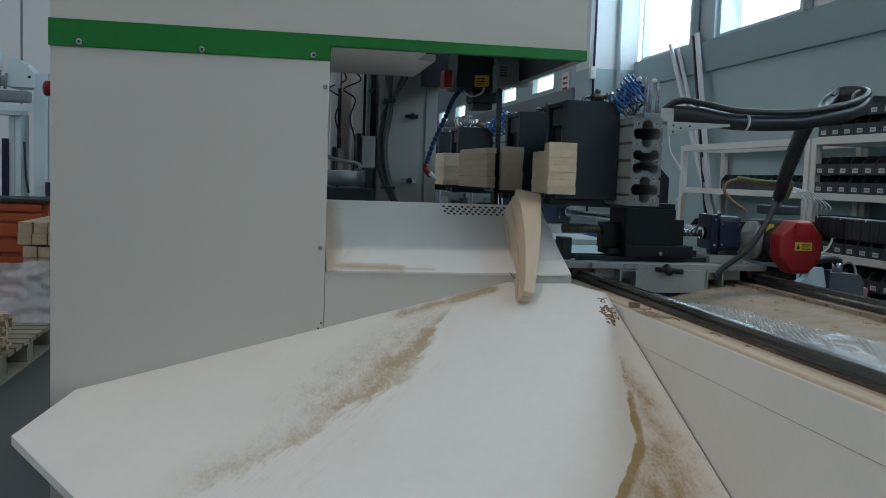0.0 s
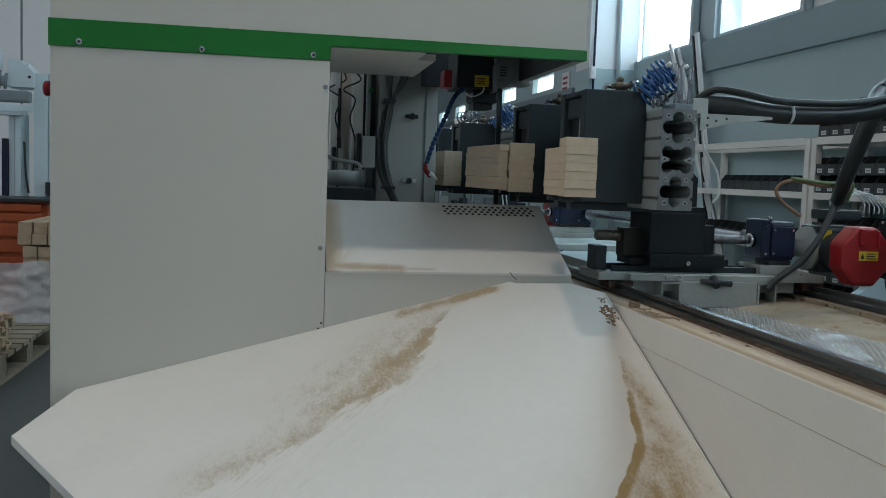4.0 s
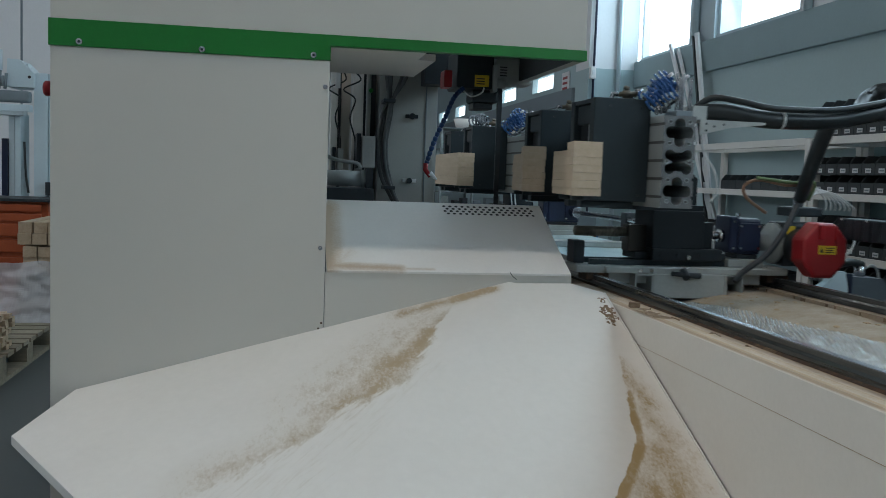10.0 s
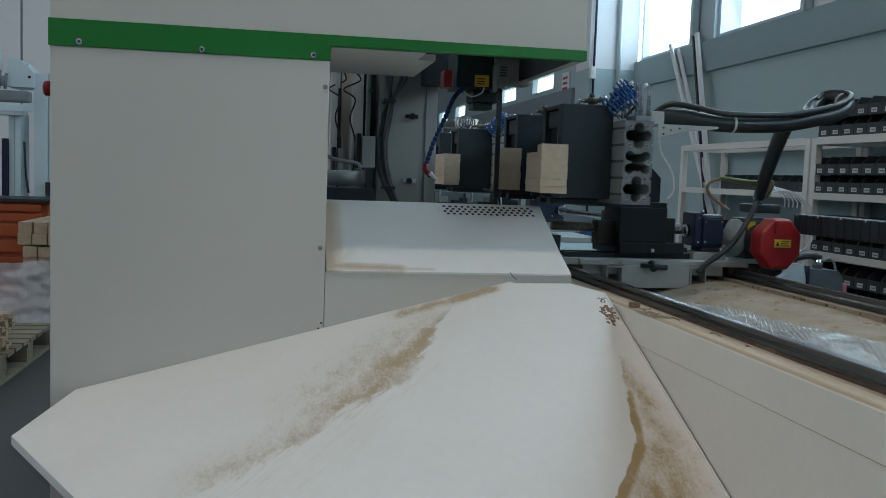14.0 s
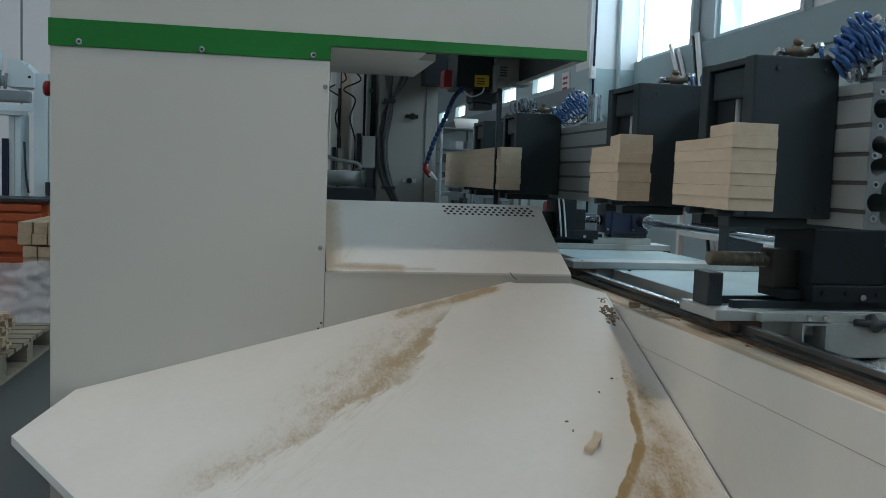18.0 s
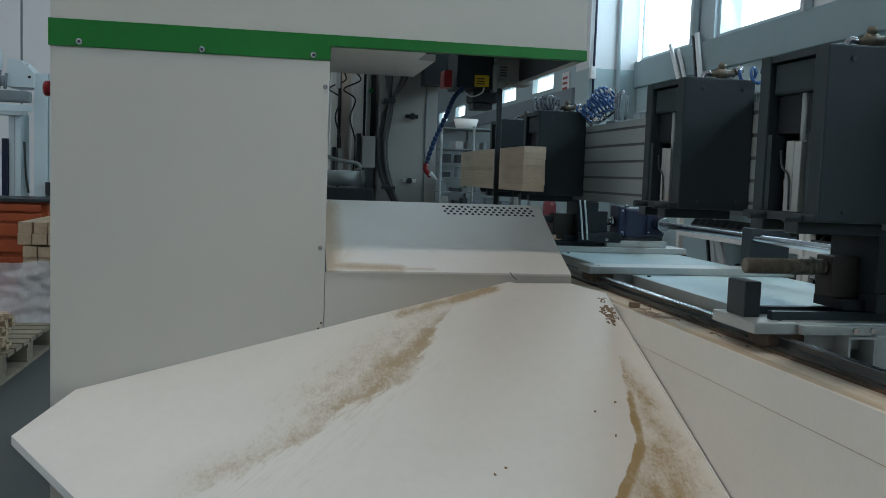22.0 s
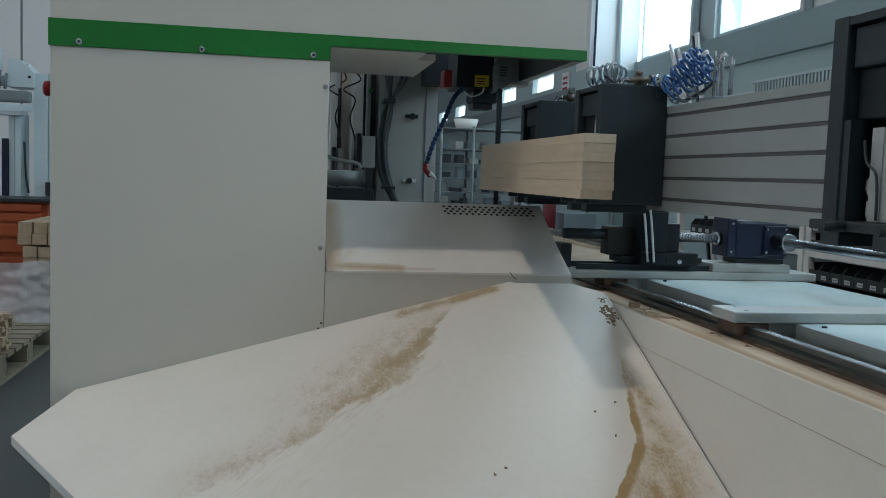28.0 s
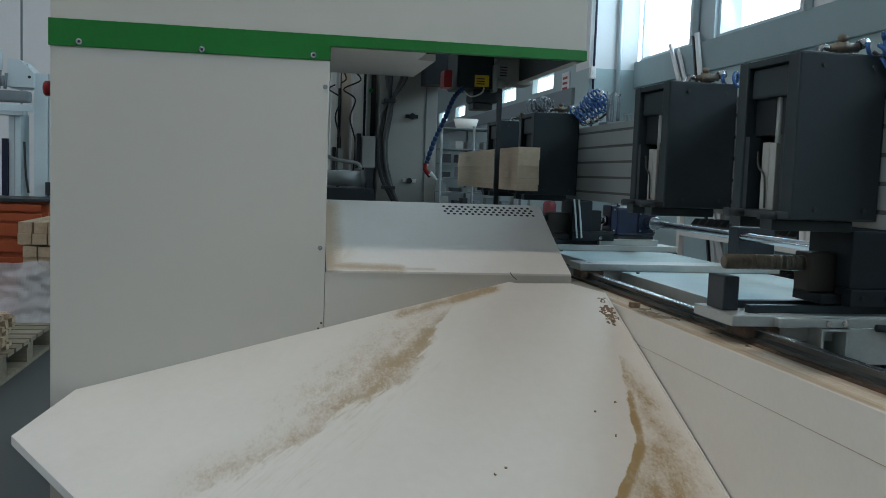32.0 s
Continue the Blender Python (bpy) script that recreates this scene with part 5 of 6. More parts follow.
# ---- blade head and the machine's inside ----
def blade_head():
    h = thing("blade_guide", "black band-saw blade guide with a red block and a yellow label", "saw guide")
    y = 3.2
    part("guide_box", B(0.60, 0.735, y, y + 0.2, 1.466, 1.60, bevel=0.008), M_BLACK, h)
    part("red_block", B(0.548, 0.578, y - 0.03, y + 0.05, 1.462, 1.522, bevel=0.005), M_RED, h, "red plastic block")
    lb = part("warning_label", B(0.664, 0.716, y - 0.004, y - 0.001, 1.472, 1.513), M_YELLOW, h, "yellow warning label")
    for k in range(3):
        part("print_bar", B(0.670, 0.70, y - 0.005, y - 0.0041, 1.480 + 0.009 * k, 1.484 + 0.009 * k), M_INK, lb)
    m = part("actuator", B(0.755, 0.885, y + 0.03, y + 0.13, 1.488, 1.585, bevel=0.012), M_PLATE, h, "pale grey actuator housing")
    part("actuator_plate", B(0.745, 0.792, y + 0.010, y + 0.026, 1.478, 1.575, bevel=0.002), M_PLATE, m)
    for k in range(4):
        part("print_bar", B(0.758, 0.784, y + 0.0092, y + 0.0098, 1.515 + 0.010 * k, 1.519 + 0.010 * k), M_INK, m)
    part("dark_head", B(0.735, 0.838, y + 0.02, y + 0.2, 1.60, 1.69, bevel=0.006), M_BLACK, h)
    part("bracket", B(0.728, 0.742, y - 0.02, y + 0.06, 1.455, 1.55), M_PLATE, h)
    part("knob", T([(0.742, y, 1.487), (0.775, y, 1.487)], 0.017, 12), M_PLATE, h)
    part("lower_guide", B(0.664, 0.765, y + 0.03, y + 0.15, 1.42, 1.4655, bevel=0.010), M_BLACK, h)
    part("blade", B(0.767, 0.784, 3.27, 3.272, 0.99, 1.55), M_BLADE, h, "narrow steel saw blade")
    part("blade_guard", B(0.7685, 0.779, 3.2725, 3.29, 1.10, 1.55), M_BLACK, h)
    part("lower_foot", B(0.672, 0.745, y + 0.05, y + 0.14, 1.396, 1.42, bevel=0.006), M_BLACKP, h)
    # jointed coolant hose with a red nozzle
    pts = smooth_path([(0.62, y - 0.02, 1.462), (0.585, y - 0.03, 1.425), (0.555, y - 0.03, 1.35), (0.52, y - 0.03, 1.27), (0.495, y - 0.03, 1.19)], 5)
    for a, b in zip(pts, pts[1:]):
        part("hose_joint", T([a, a.lerp(b, 0.35), a.lerp(b, 0.95)], [0.0085, 0.0095, 0.0065], 10), M_JOINT, h, "blue plastic hose joint")
    nz = part("nozzle", T([(0.493, y - 0.03, 1.192), (0.492, y - 0.03, 1.17), (0.510, y - 0.03, 1.145)], [0.009, 0.009, 0.007], 10), M_RED, h, "red nozzle")
    part("nozzle_tip", T([(0.508, y - 0.034, 1.158), (0.534, y - 0.036, 1.136)], [0.010, 0.003], 8), M_LABEL, nz)
    part("loop_wire", T(smooth_path([(0.62, y, 1.46), (0.65, y - 0.01, 1.435), (0.69, y, 1.45), (0.70, y, 1.47)], 6), 0.003, 6), M_WIRE, h)
    return h


blade_head()


def inner_column():
    c = thing("saw_column", "beige inner column of the saw with hoses and guide posts", "machine column")
    y = 3.9
    part("column_panel", B(0.397, 0.65, y, y + 0.4, 0.0, 2.4, bevel=0.004), M_COLUMN, c)
    part("column_rib", B(0.598, 0.602, y - 0.004, y, 1.0, 1.56), M_TRIM, c)
    for z, mm in ((1.40, M_BLACKP),):
        k = part("latch", B(0.51, 0.565, y - 0.016, y - 0.0005, z - 0.008, z + 0.008, bevel=0.003), mm, c, "black panel latch")
        part("hub", T([(0.538, y - 0.012, z), (0.538, y - 0.024, z)], 0.013, 12), mm, k)
    k = part("latch", B(0.504, 0.565, y - 0.014, y - 0.0005, 1.116, 1.132, bevel=0.002), M_LABEL, c, "white and black panel latch")
    part("hub", T([(0.534, y - 0.01, 1.124), (0.534, y - 0.02, 1.124)], 0.012, 12), M_BLACKP, k)
    part("dark_box", B(0.572, 0.69, y - 0.12, y - 0.005, 1.53, 1.66, bevel=0.004), M_BLACKP, c)
    for k, (dx, top) in enumerate(((0.0, 0.44), (0.022, 0.485), (-0.014, 0.42), (0.010, 0.50))):
        yy = y - 0.03 - 0.016 * k
        part("hose", T(smooth_path([(top + 0.01, yy, 1.66), (top, yy, 1.56), (0.437 + dx * 0.5, yy, 1.46), (0.42 + dx, yy, 1.40), (0.404 + dx, yy, 1.29), (0.408 + dx, yy, 1.20), (0.424 + dx, yy, 1.13), (0.455 + dx * 0.6, yy, 1.06), (0.50 + dx * 0.6, yy, 0.98)], 6), 0.0085, 10), M_CABLE, c, "dark grey hose")
    part("hose_clip", B(0.405, 0.455, y - 0.10, y - 0.001, 1.448, 1.464, bevel=0.003), M_BLACKP, c)
    part("hose_clip", B(0.415, 0.465, y - 0.10, y - 0.001, 1.085, 1.10, bevel=0.003), M_BLACKP, c)
    for x0, x1, dy, mm in ((0.193, 0.224, 0.05, M_WHITE), (0.226, 0.240, 0.10, M_BLACKP), (0.242, 0.282, 0.12, M_PANEL), (0.284, 0.329, 0.0, M_WHITE), (0.331, 0.350, 0.12, M_BLACKP), (0.352, 0.366, 0.06, M_PLATE), (0.368, 0.395, 0.14, M_BLACKP)):
        part("guide_post", B(x0, x1, y + dy, y + dy + 0.05, 0.0, 2.2, bevel=0.003), mm, c, "vertical guide post")
    part("carriage_block", B(0.320, 0.375, y - 0.10, y - 0.002, 1.172, 1.305, bevel=0.004), M_PLATE, c)
    part("carriage_block", B(0.298, 0.316, y - 0.09, y - 0.002, 1.17, 1.315, bevel=0.003), M_BLACKP, c)
    part("carriage_block", B(0.222, 0.245, y - 0.06, y + 0.04, 1.16, 1.25, bevel=0.003), M_PLATE, c)
    part("carriage_block", B(0.198, 0.214, y - 0.06, y + 0.04, 1.15, 1.255, bevel=0.003), M_BLACKP, c)
    m = part("drive_motor", T([(0.14, y - 0.3, 1.127), (0.30, y - 0.3, 1.127)], 0.031, 20), M_ALU, c, "grey drive motor")
    part("motor_flange", T([(0.301, y - 0.3, 1.127), (0.318, y - 0.3, 1.127)], 0.035, 16), M_ALU, m)
    part("motor_end", B(0.319, 0.345, y - 0.34, y - 0.26, 1.06, 1.17), M_BLACKP, m)
    part("black_base", B(0.13, 0.345, y - 0.4, y - 0.1, 0.9, 1.09, bevel=0.004), M_BLACKP, c)
    part("pipe", T(smooth_path([(0.15, y - 0.1, 1.225), (0.22, y - 0.1, 1.20), (0.30, y - 0.1, 1.19), (0.315, y - 0.1, 1.17)], 4), 0.008, 8), M_ALU, c)
    part("lamp_post", T([(0.215, y - 0.06, 1.50), (0.215, y - 0.06, 1.64)], 0.011, 10), M_LABEL, c, "white tube")
    for k, (x, top) in enumerate(((0.20, 1.60), (0.262, 1.58))):
        part("wire", T(smooth_path([(x + 0.02, y - 0.02, top), (x + 0.05, y - 0.03, 1.54), (x - 0.02, y - 0.02, 1.50), (x + 0.03, y - 0.02, 1.46), (x + 0.01, y - 0.015, 1.38), (x + 0.035, y - 0.01, 1.28), (x + 0.03, y, 1.15)], 6), 0.0035, 7), M_RUBBER, c, "black cable")
    part("green_lamp", T([(0.358, y - 0.01, 1.50), (0.358, y - 0.03, 1.50)], 0.009, 10), M_GREEN, c)
    return c


inner_column()


# ---- shelving with bins along the wall ----
def bin_thing(labelled=True):
    b = thing("storage_bin", "black plastic open-front storage bin with a white label" if labelled else "plain black plastic open-front storage bin", "storage bin", group="storage bins")
    w, d, h = 0.108, 0.20, 0.104
    bm = bmesh.new()
    box(bm, 0, d, -w / 2, w / 2, 0, 0.004)
    box(bm, d - 0.004, d, -w / 2, w / 2, 0.004, h)
    for s in (-1, 1):
        y0, y1 = sorted((s * w / 2, s * (w / 2 - 0.004)))
        prism(bm, [(0.0, 0.004), (d - 0.004, 0.004), (d - 0.004, h), (0.03, h), (0.0, h * 0.65)], "y", y0, y1)
    part("tray", bm, M_BIN, b)
    part("front_lip", B(-0.004, 0.0, -w / 2, w / 2, 0.0, h * 0.6, bevel=0.001), M_BIN, b)
    if not labelled:
        return b
    lb = part("label", B(-0.0056, -0.0042, -0.024, 0.024, 0.012, 0.036), M_TAG, b, "white printed label")
    part("print_bar", B(-0.0064, -0.0057, -0.018, 0.016, 0.020, 0.027), M_TRIM, lb)
    return b


def shelves():
    XS = 3.08
    first = bin_thing()
    made = [first]
    first.matrix_basis = pose(XS, 4.93, 1.265)

    def put(x, y, z):
        made.append(copy_thing(first, pose(x, y, z)))

    for y0, y1, zs in ((4.96, 6.74, (0.30, 0.79, 1.13)), (3.10, 4.94, (0.30, 0.79, 1.13)), (1.2, 3.08, (0.30, 0.79, 1.13))):
        s = thing("storage_rack", "white steel storage rack with open shelves", "shelf rack", (0, 0, 0), "storage racks")
        for x in (XS, XS + 0.34):
            for y in (y0, y1 - 0.05):
                part("post", B(x, x + 0.04, y, y + 0.05, 0.0, 1.45, bevel=0.003), M_WHITE, s)
        part("top_beam", B(XS - 0.001, XS + 0.041, y0 + 0.05, y1 - 0.05, 1.41, 1.455, bevel=0.003), M_WHITE, s)
        part("top_beam", B(XS + 0.34, XS + 0.38, y0 + 0.05, y1 - 0.05, 1.41, 1.455, bevel=0.003), M_WHITE, s)
        for z in zs:
            part("shelf", B(XS, XS + 0.38, y0 + 0.05, y1 - 0.05, z - 0.04, z, bevel=0.003), M_WHITE, s)
        part("end_rail", B(XS + 0.04, XS + 0.34, y1 - 0.045, y1 - 0.01, 1.41, 1.45), M_WHITE, s)
    # bins: two tiers on each shelf and on top
    for k in range(16):
        y = 4.85 - k * 0.112
        for z in (1.13, 1.235):
            put(XS + 0.01, y, z)
        for z in (1.4555, 1.5605):
            put(XS + 0.02, y, z)
        for z in (0.79, 0.895):
            put(XS + 0.01, y, z)
        for z in (0.30, 0.405, 0.51, 0.615):
            put(XS + 0.01, y, z)
    for k in range(13):
        y = 6.45 - k * 0.112
        put(XS + 0.01, y, 0.79)
        put(XS + 0.01, y, 0.30)
        if 5 < k:
            put(XS + 0.01, y, 0.405)
            put(XS + 0.01, y, 0.51)
    plain = bin_thing(False)
    plain.matrix_basis = pose(XS + 0.09, 6.16, 1.13)
    for k in range(1, 11):
        made.append(copy_thing(plain, pose(XS + 0.09, 6.16 - k * 0.113, 1.13)))
    first.matrix_basis = pose(XS + 0.02, 4.85 - 16 * 0.112, 1.4555)
    return made


shelves()


def leaning_bars():
    for (y0, z0, y1, w, m) in ((7.905, 2.426, 6.649, 0.052, M_LABEL), (7.728, 2.362, 6.583, 0.036, M_LABEL), (7.43, 2.429, 6.70, 0.026, M_RUBBER), (7.365, 2.445, 6.62, 0.058, M_LABEL)):
        b = thing("metal_bar", "long pale flat metal bar leaning against the wall" if m is M_LABEL else "long black flat bar leaning against the wall", "metal bar", group="leaning bars")
        top, low = Vector((3.46, y0, z0)), Vector((3.30, y1, 1.004))
        foot = top + (low - top) * (z0 / (z0 - 1.004))
        bm = bmesh.new()
        d = Vector((0, w, 0))
        e = Vector((-0.02, 0, 0))
        c = [[bm.verts.new(p + o) for o in (-d / 2, d / 2, d / 2 + e, -d / 2 + e)] for p in (foot, top)]
        for k in range(4):
            bm.faces.new((c[0][k], c[0][(k + 1) % 4], c[1][(k + 1) % 4], c[1][k]))
        bm.faces.new(c[0][::-1])
        bm.faces.new(c[1])
        bmesh.ops.recalc_face_normals(bm, faces=bm.faces[:])
        part("bar", bm, m, b)


leaning_bars()


def far_rack():
    """Grey tubular rack of small goods behind the saw."""
    r = thing("tube_rack", "grey tubular rack filled with small parts", "shelf rack")
    x0, x1, y0, y1 = 1.50, 2.40, 8.7, 9.05
    for x in (x0, 1.82, x1):
        for y in (y0, y1):
            part("post", T([(x, y, 0), (x, y, 1.64)], 0.013, 8), M_RACK, r)
    levels = (0.36, 0.62, 0.86, 1.0, 1.14, 1.28, 1.42, 1.62)
    for z in levels:
        part("shelf", B(x0, x1, y0, y1, z - 0.012, z, bevel=0.002), M_RACK, r)
    rng = random.Random(5)
    for z in levels[:-1]:
        x = x0 + 0.03
        while x < x1 - 0.12:
            w, h = 0.03 + 0.07 * rng.random(), 0.03 + 0.08 * rng.random()
            c = rng.choice([M_PLATE, M_BLACKP, M_TRIM, M_BLACKP, M_RACK])
            solo("parts_box", B(x, x + w, y0 + 0.03 + 0.05 * rng.random(), y0 + 0.22, z + 0.0005, z + h, bevel=0.004), c, "small box of machine parts on a rack", "box", "boxes on the tube rack")
            x += w + 0.02 + 0.05 * rng.random()
    solo("plastic_tub", T([(1.765, 8.85, 1.6205), (1.765, 8.85, 1.64), (1.765, 8.85, 1.715)], [0.085, 0.10, 0.125], 18), M_WHITE, "white plastic tub on the rack", "tub")
    bn = thing("work_bench", "low bench with dark frame behind the rails", "bench")
    part("top", B(1.75, 2.9, 7.6, 8.3, 0.56, 0.60, bevel=0.004), M_PLATE, bn)
    for x in (1.8, 2.8):
        for y in (7.65, 8.2):
            part("leg", B(x, x + 0.05, y, y + 0.05, 0, 0.56), M_TRIM, bn)
    solo("red_canister", T([(2.345, 7.8, 0.6005), (2.345, 7.8, 0.93), (2.345, 7.8, 0.955), (2.345, 7.8, 0.96)], [0.06, 0.06, 0.045, 0.03], 18), M_DARKRED, "red cylindrical canister on the bench", "canister")
    solo("blue_crate", B(2.46, 2.78, 7.7, 8.1, 0.6005, 0.70, bevel=0.01), M_COIL, "blue plastic crate on the bench", "crate")
    solo("grey_crate", B(2.46, 2.76, 7.72, 8.08, 0.7005, 0.86, bevel=0.01), M_TRIM, "grey plastic crate on a blue one", "crate")


far_rack()


# ---- what stands behind the saw on the other side ----
def left_background():
    lm = thing("panel_machine", "white framed machine standing behind the orange rack", "machine")
    y = 7.62
    part("column", B(-1.945, -1.84, y, y + 0.3, 0.80, 1.84, bevel=0.008), M_DAYLITWHITE, lm)
    part("side_post", B(-1.838, -1.70, y + 0.02, y + 0.3, 0.80, 1.83, bevel=0.006), M_DAYLITWHITE, lm)
    part("column", B(-2.13, -2.085, y, y + 0.25, 0.80, 1.52, bevel=0.006), M_FRAME, lm)
    part("column", B(-2.083, -2.04, y, y + 0.25, 0.80, 1.52, bevel=0.006), M_DAYLITWHITE, lm)
    part("head", prism(bmesh.new(), [(-2.13, 1.72), (-1.93, 1.72), (-1.93, 1.83), (-2.03, 1.93), (-2.12, 1.935)], "y", y - 0.06, y + 0.25), M_DAYLITWHITE, lm)
    part("head_tip", B(-2.02, -1.98, y - 0.02, y + 0.1, 1.86, 1.905), M_DAYLITWHITE, lm)
    part("arm", B(-3.1, -1.95, y - 0.1, y - 0.002, 1.53, 1.585, bevel=0.005), M_DAYLITWHITE, lm)
    part("arm_plate", B(-2.17, -1.99, y - 0.12, y - 0.0, 1.50, 1.528), M_FRAME, lm)
    part("roller", B(-3.1, -1.952, y - 0.10, y - 0.003, 1.60, 1.69, bevel=0.02), M_TRIM, lm)
    part("base", B(-3.4, -1.60, y - 0.02, y + 0.5, 0.0, 0.80), M_TRIM, lm)
    part("tool_post", T([(-2.175, y - 0.05, 1.84), (-2.175, y - 0.05, 2.0)], 0.018, 10), M_DAYLITWHITE, lm)
    for k in range(5):
        part("fitting", T([(-2.22 + 0.022 * k, y - 0.08, 1.70 + 0.02 * (k % 2)), (-2.21 + 0.022 * k, y - 0.08, 1.80 + 0.02 * (k % 3))], 0.012, 8), M_TRIM, lm)
    part("hole", T([(-1.96, y - 0.0605, 1.80), (-1.96, y - 0.062, 1.80)], 0.012, 10), M_INK, lm)
    part("wire", T(smooth_path([(-2.01, y - 0.01, 1.30), (-2.0, y - 0.01, 1.05), (-1.98, y - 0.01, 0.90)], 6), 0.009, 6), M_RUBBER, lm)
    part("wire", T(smooth_path([(-1.79, y + 0.01, 1.42), (-1.81, y + 0.01, 1.34), (-1.80, y + 0.01, 1.22), (-1.77, y + 0.01, 1.30), (-1.805, y + 0.01, 1.24)], 6), 0.008, 6), M_RUBBER, lm)
    part("black_box", B(-1.845, -1.79, y - 0.06, y - 0.001, 0.885, 0.99, bevel=0.004), M_BLACKP, lm)
    part("dark_side", B(-2.175, -2.132, y - 0.02, y + 0.2, 0.86, 1.32), M_BLUE, lm)
    # orange rack
    ork = thing("orange_rack", "orange painted steel rack of drawers", "rack")
    part("body", B(-2.7, -1.70, 7.05, 7.55, 0.0, 0.855, bevel=0.006), M_ORANGE, ork)
    for z in (0.12, 0.26, 0.40, 0.53, 0.645, 0.74, 0.81):
        part("drawer_front", B(-2.66, -1.74, 7.02, 7.05, z - 0.05 if z < 0.7 else z - 0.03, z + 0.045 if z < 0.7 else z + 0.025, bevel=0.01), M_ORANGE, ork)
    part("top_edge", B(-2.72, -1.66, 7.0, 7.56, 0.855, 0.875), M_BLACKP, ork)
    # pallet with timber
    pl = thing("wooden_pallet", "weathered wooden pallet on the floor", "pallet", (0, 0, 0))
    for x in (-2.3, -1.95, -1.50):
        for y in (4.85, 5.35, 5.85):
            part("block", B(x, x + 0.10, y, y + 0.12, 0.022, 0.1, bevel=0.002), M_PALLET, pl)
        part("runner", B(x, x + 0.10, 4.85, 5.97, 0.0, 0.022), M_PALLET, pl)
    for k in range(8):
        y = 4.84 + k * 0.147
        part("deck_board", B(-2.3, -1.40, y, y + 0.11, 0.122, 0.144), M_PALLET, pl)
    for y in (4.85, 5.37, 5.86):
        part("stringer", B(-2.3, -1.40, y, y + 0.10, 0.1, 0.122), M_PALLET, pl)
    rng = random.Random(9)
    z = 0.1445
    for r in range(7):
        for k in range(6):
            y = 4.88 + k * 0.058 + 0.012 * rng.random()
            solo("timber_strip", B(-2.25, -1.425 - 0.05 * rng.random(), y, y + 0.045, z, z + 0.026, bevel=0.002), M_TIMBER, "thin pale timber strip in a pile on a pallet", "timber", "timber strips")
        z += 0.0265
    p2 = thing("wooden_pallet", "weathered wooden pallet under stacked timber", "pallet", (0, 0, 0))
    for x in (-1.68, -1.30, -0.98):
        part("runner", B(x, x + 0.10, 6.0, 7.0, 0.0, 0.1), M_PALLET, p2)
    for k in range(7):
        part("deck_board", B(-1.68, -0.88, 6.0 + k * 0.147, 6.11 + k * 0.147, 0.1, 0.122), M_PALLET, p2)
    z = 0.1225
    for r in range(9):
        for k in range(8):
            x = -1.64 + k * 0.092 + (0.03 if r in (4, 5, 6) else 0.0)
            solo("timber_beam", B(x + 0.006 * rng.random(), x + 0.086, 6.02 + 0.03 * rng.random(), 6.9, z, z + 0.070, bevel=0.003), M_TIMBER, "squared pale timber in a stack on a pallet", "timber", "stacked timber")
        z += 0.0705
        if r == 6:
            for y in (6.1, 6.5, 6.8):
                solo("stacking_slat", B(-1.64, -0.95, y, y + 0.03, z + 0.0003, z + 0.010), M_TIMBER, "thin slat between courses of timber", "slat", "stacking slats")
            z += 0.0105
    bm = bmesh.new()
    bmesh.ops.create_grid(bm, x_segments=44, y_segments=40, size=0.5)
    for v in bm.verts:
        u, w = v.co.x, v.co.y
        v.co = Vector((-1.52 + u * 0.70 - 0.10 * max(0.0, -w), 5.985 - 0.012 * noise.noise(Vector((u * 13, w * 9, 1.0))) - 0.03 * noise.noise(Vector((u * 5, w * 5, 9.0))) - 0.08 * max(0.0, -w), 0.32 + w * 0.40 + 0.03 * noise.noise(Vector((u * 4, w * 1, 4.0)))))
    solo("plastic_wrap", bm, M_WRAP, "crumpled clear plastic wrap round the timber", "plastic wrap")


left_background()


# bubble wrap and dust in the trough
def bank_z(x, y):
    """Height of the sawdust that lies banked against the far side of the trough."""
    u = min(1.0, max(0.0, (x - 1.16) / 0.44))
    return 0.715 + 0.072 * u * u * (3 - 2 * u) + 0.010 * noise.noise(Vector((x * 4, y * 2.2, 0))) + 0.004 * noise.noise(Vector((x * 22, y * 12, 3)))


def grid(x0, x1, y0, y1, nx, ny, height):
    bm = bmesh.new()
    vs = [[bm.verts.new((x0 + (x1 - x0) * i / nx, y0 + (y1 - y0) * j / ny, 0.0)) for i in range(nx + 1)] for j in range(ny + 1)]
    for row in vs:
        for v in row:
            v.co.z = height(v.co.x, v.co.y)
    for j in range(ny):
        for i in range(nx):
            bm.faces.new((vs[j][i], vs[j][i + 1], vs[j + 1][i + 1], vs[j + 1][i])).smooth = True
    return bm


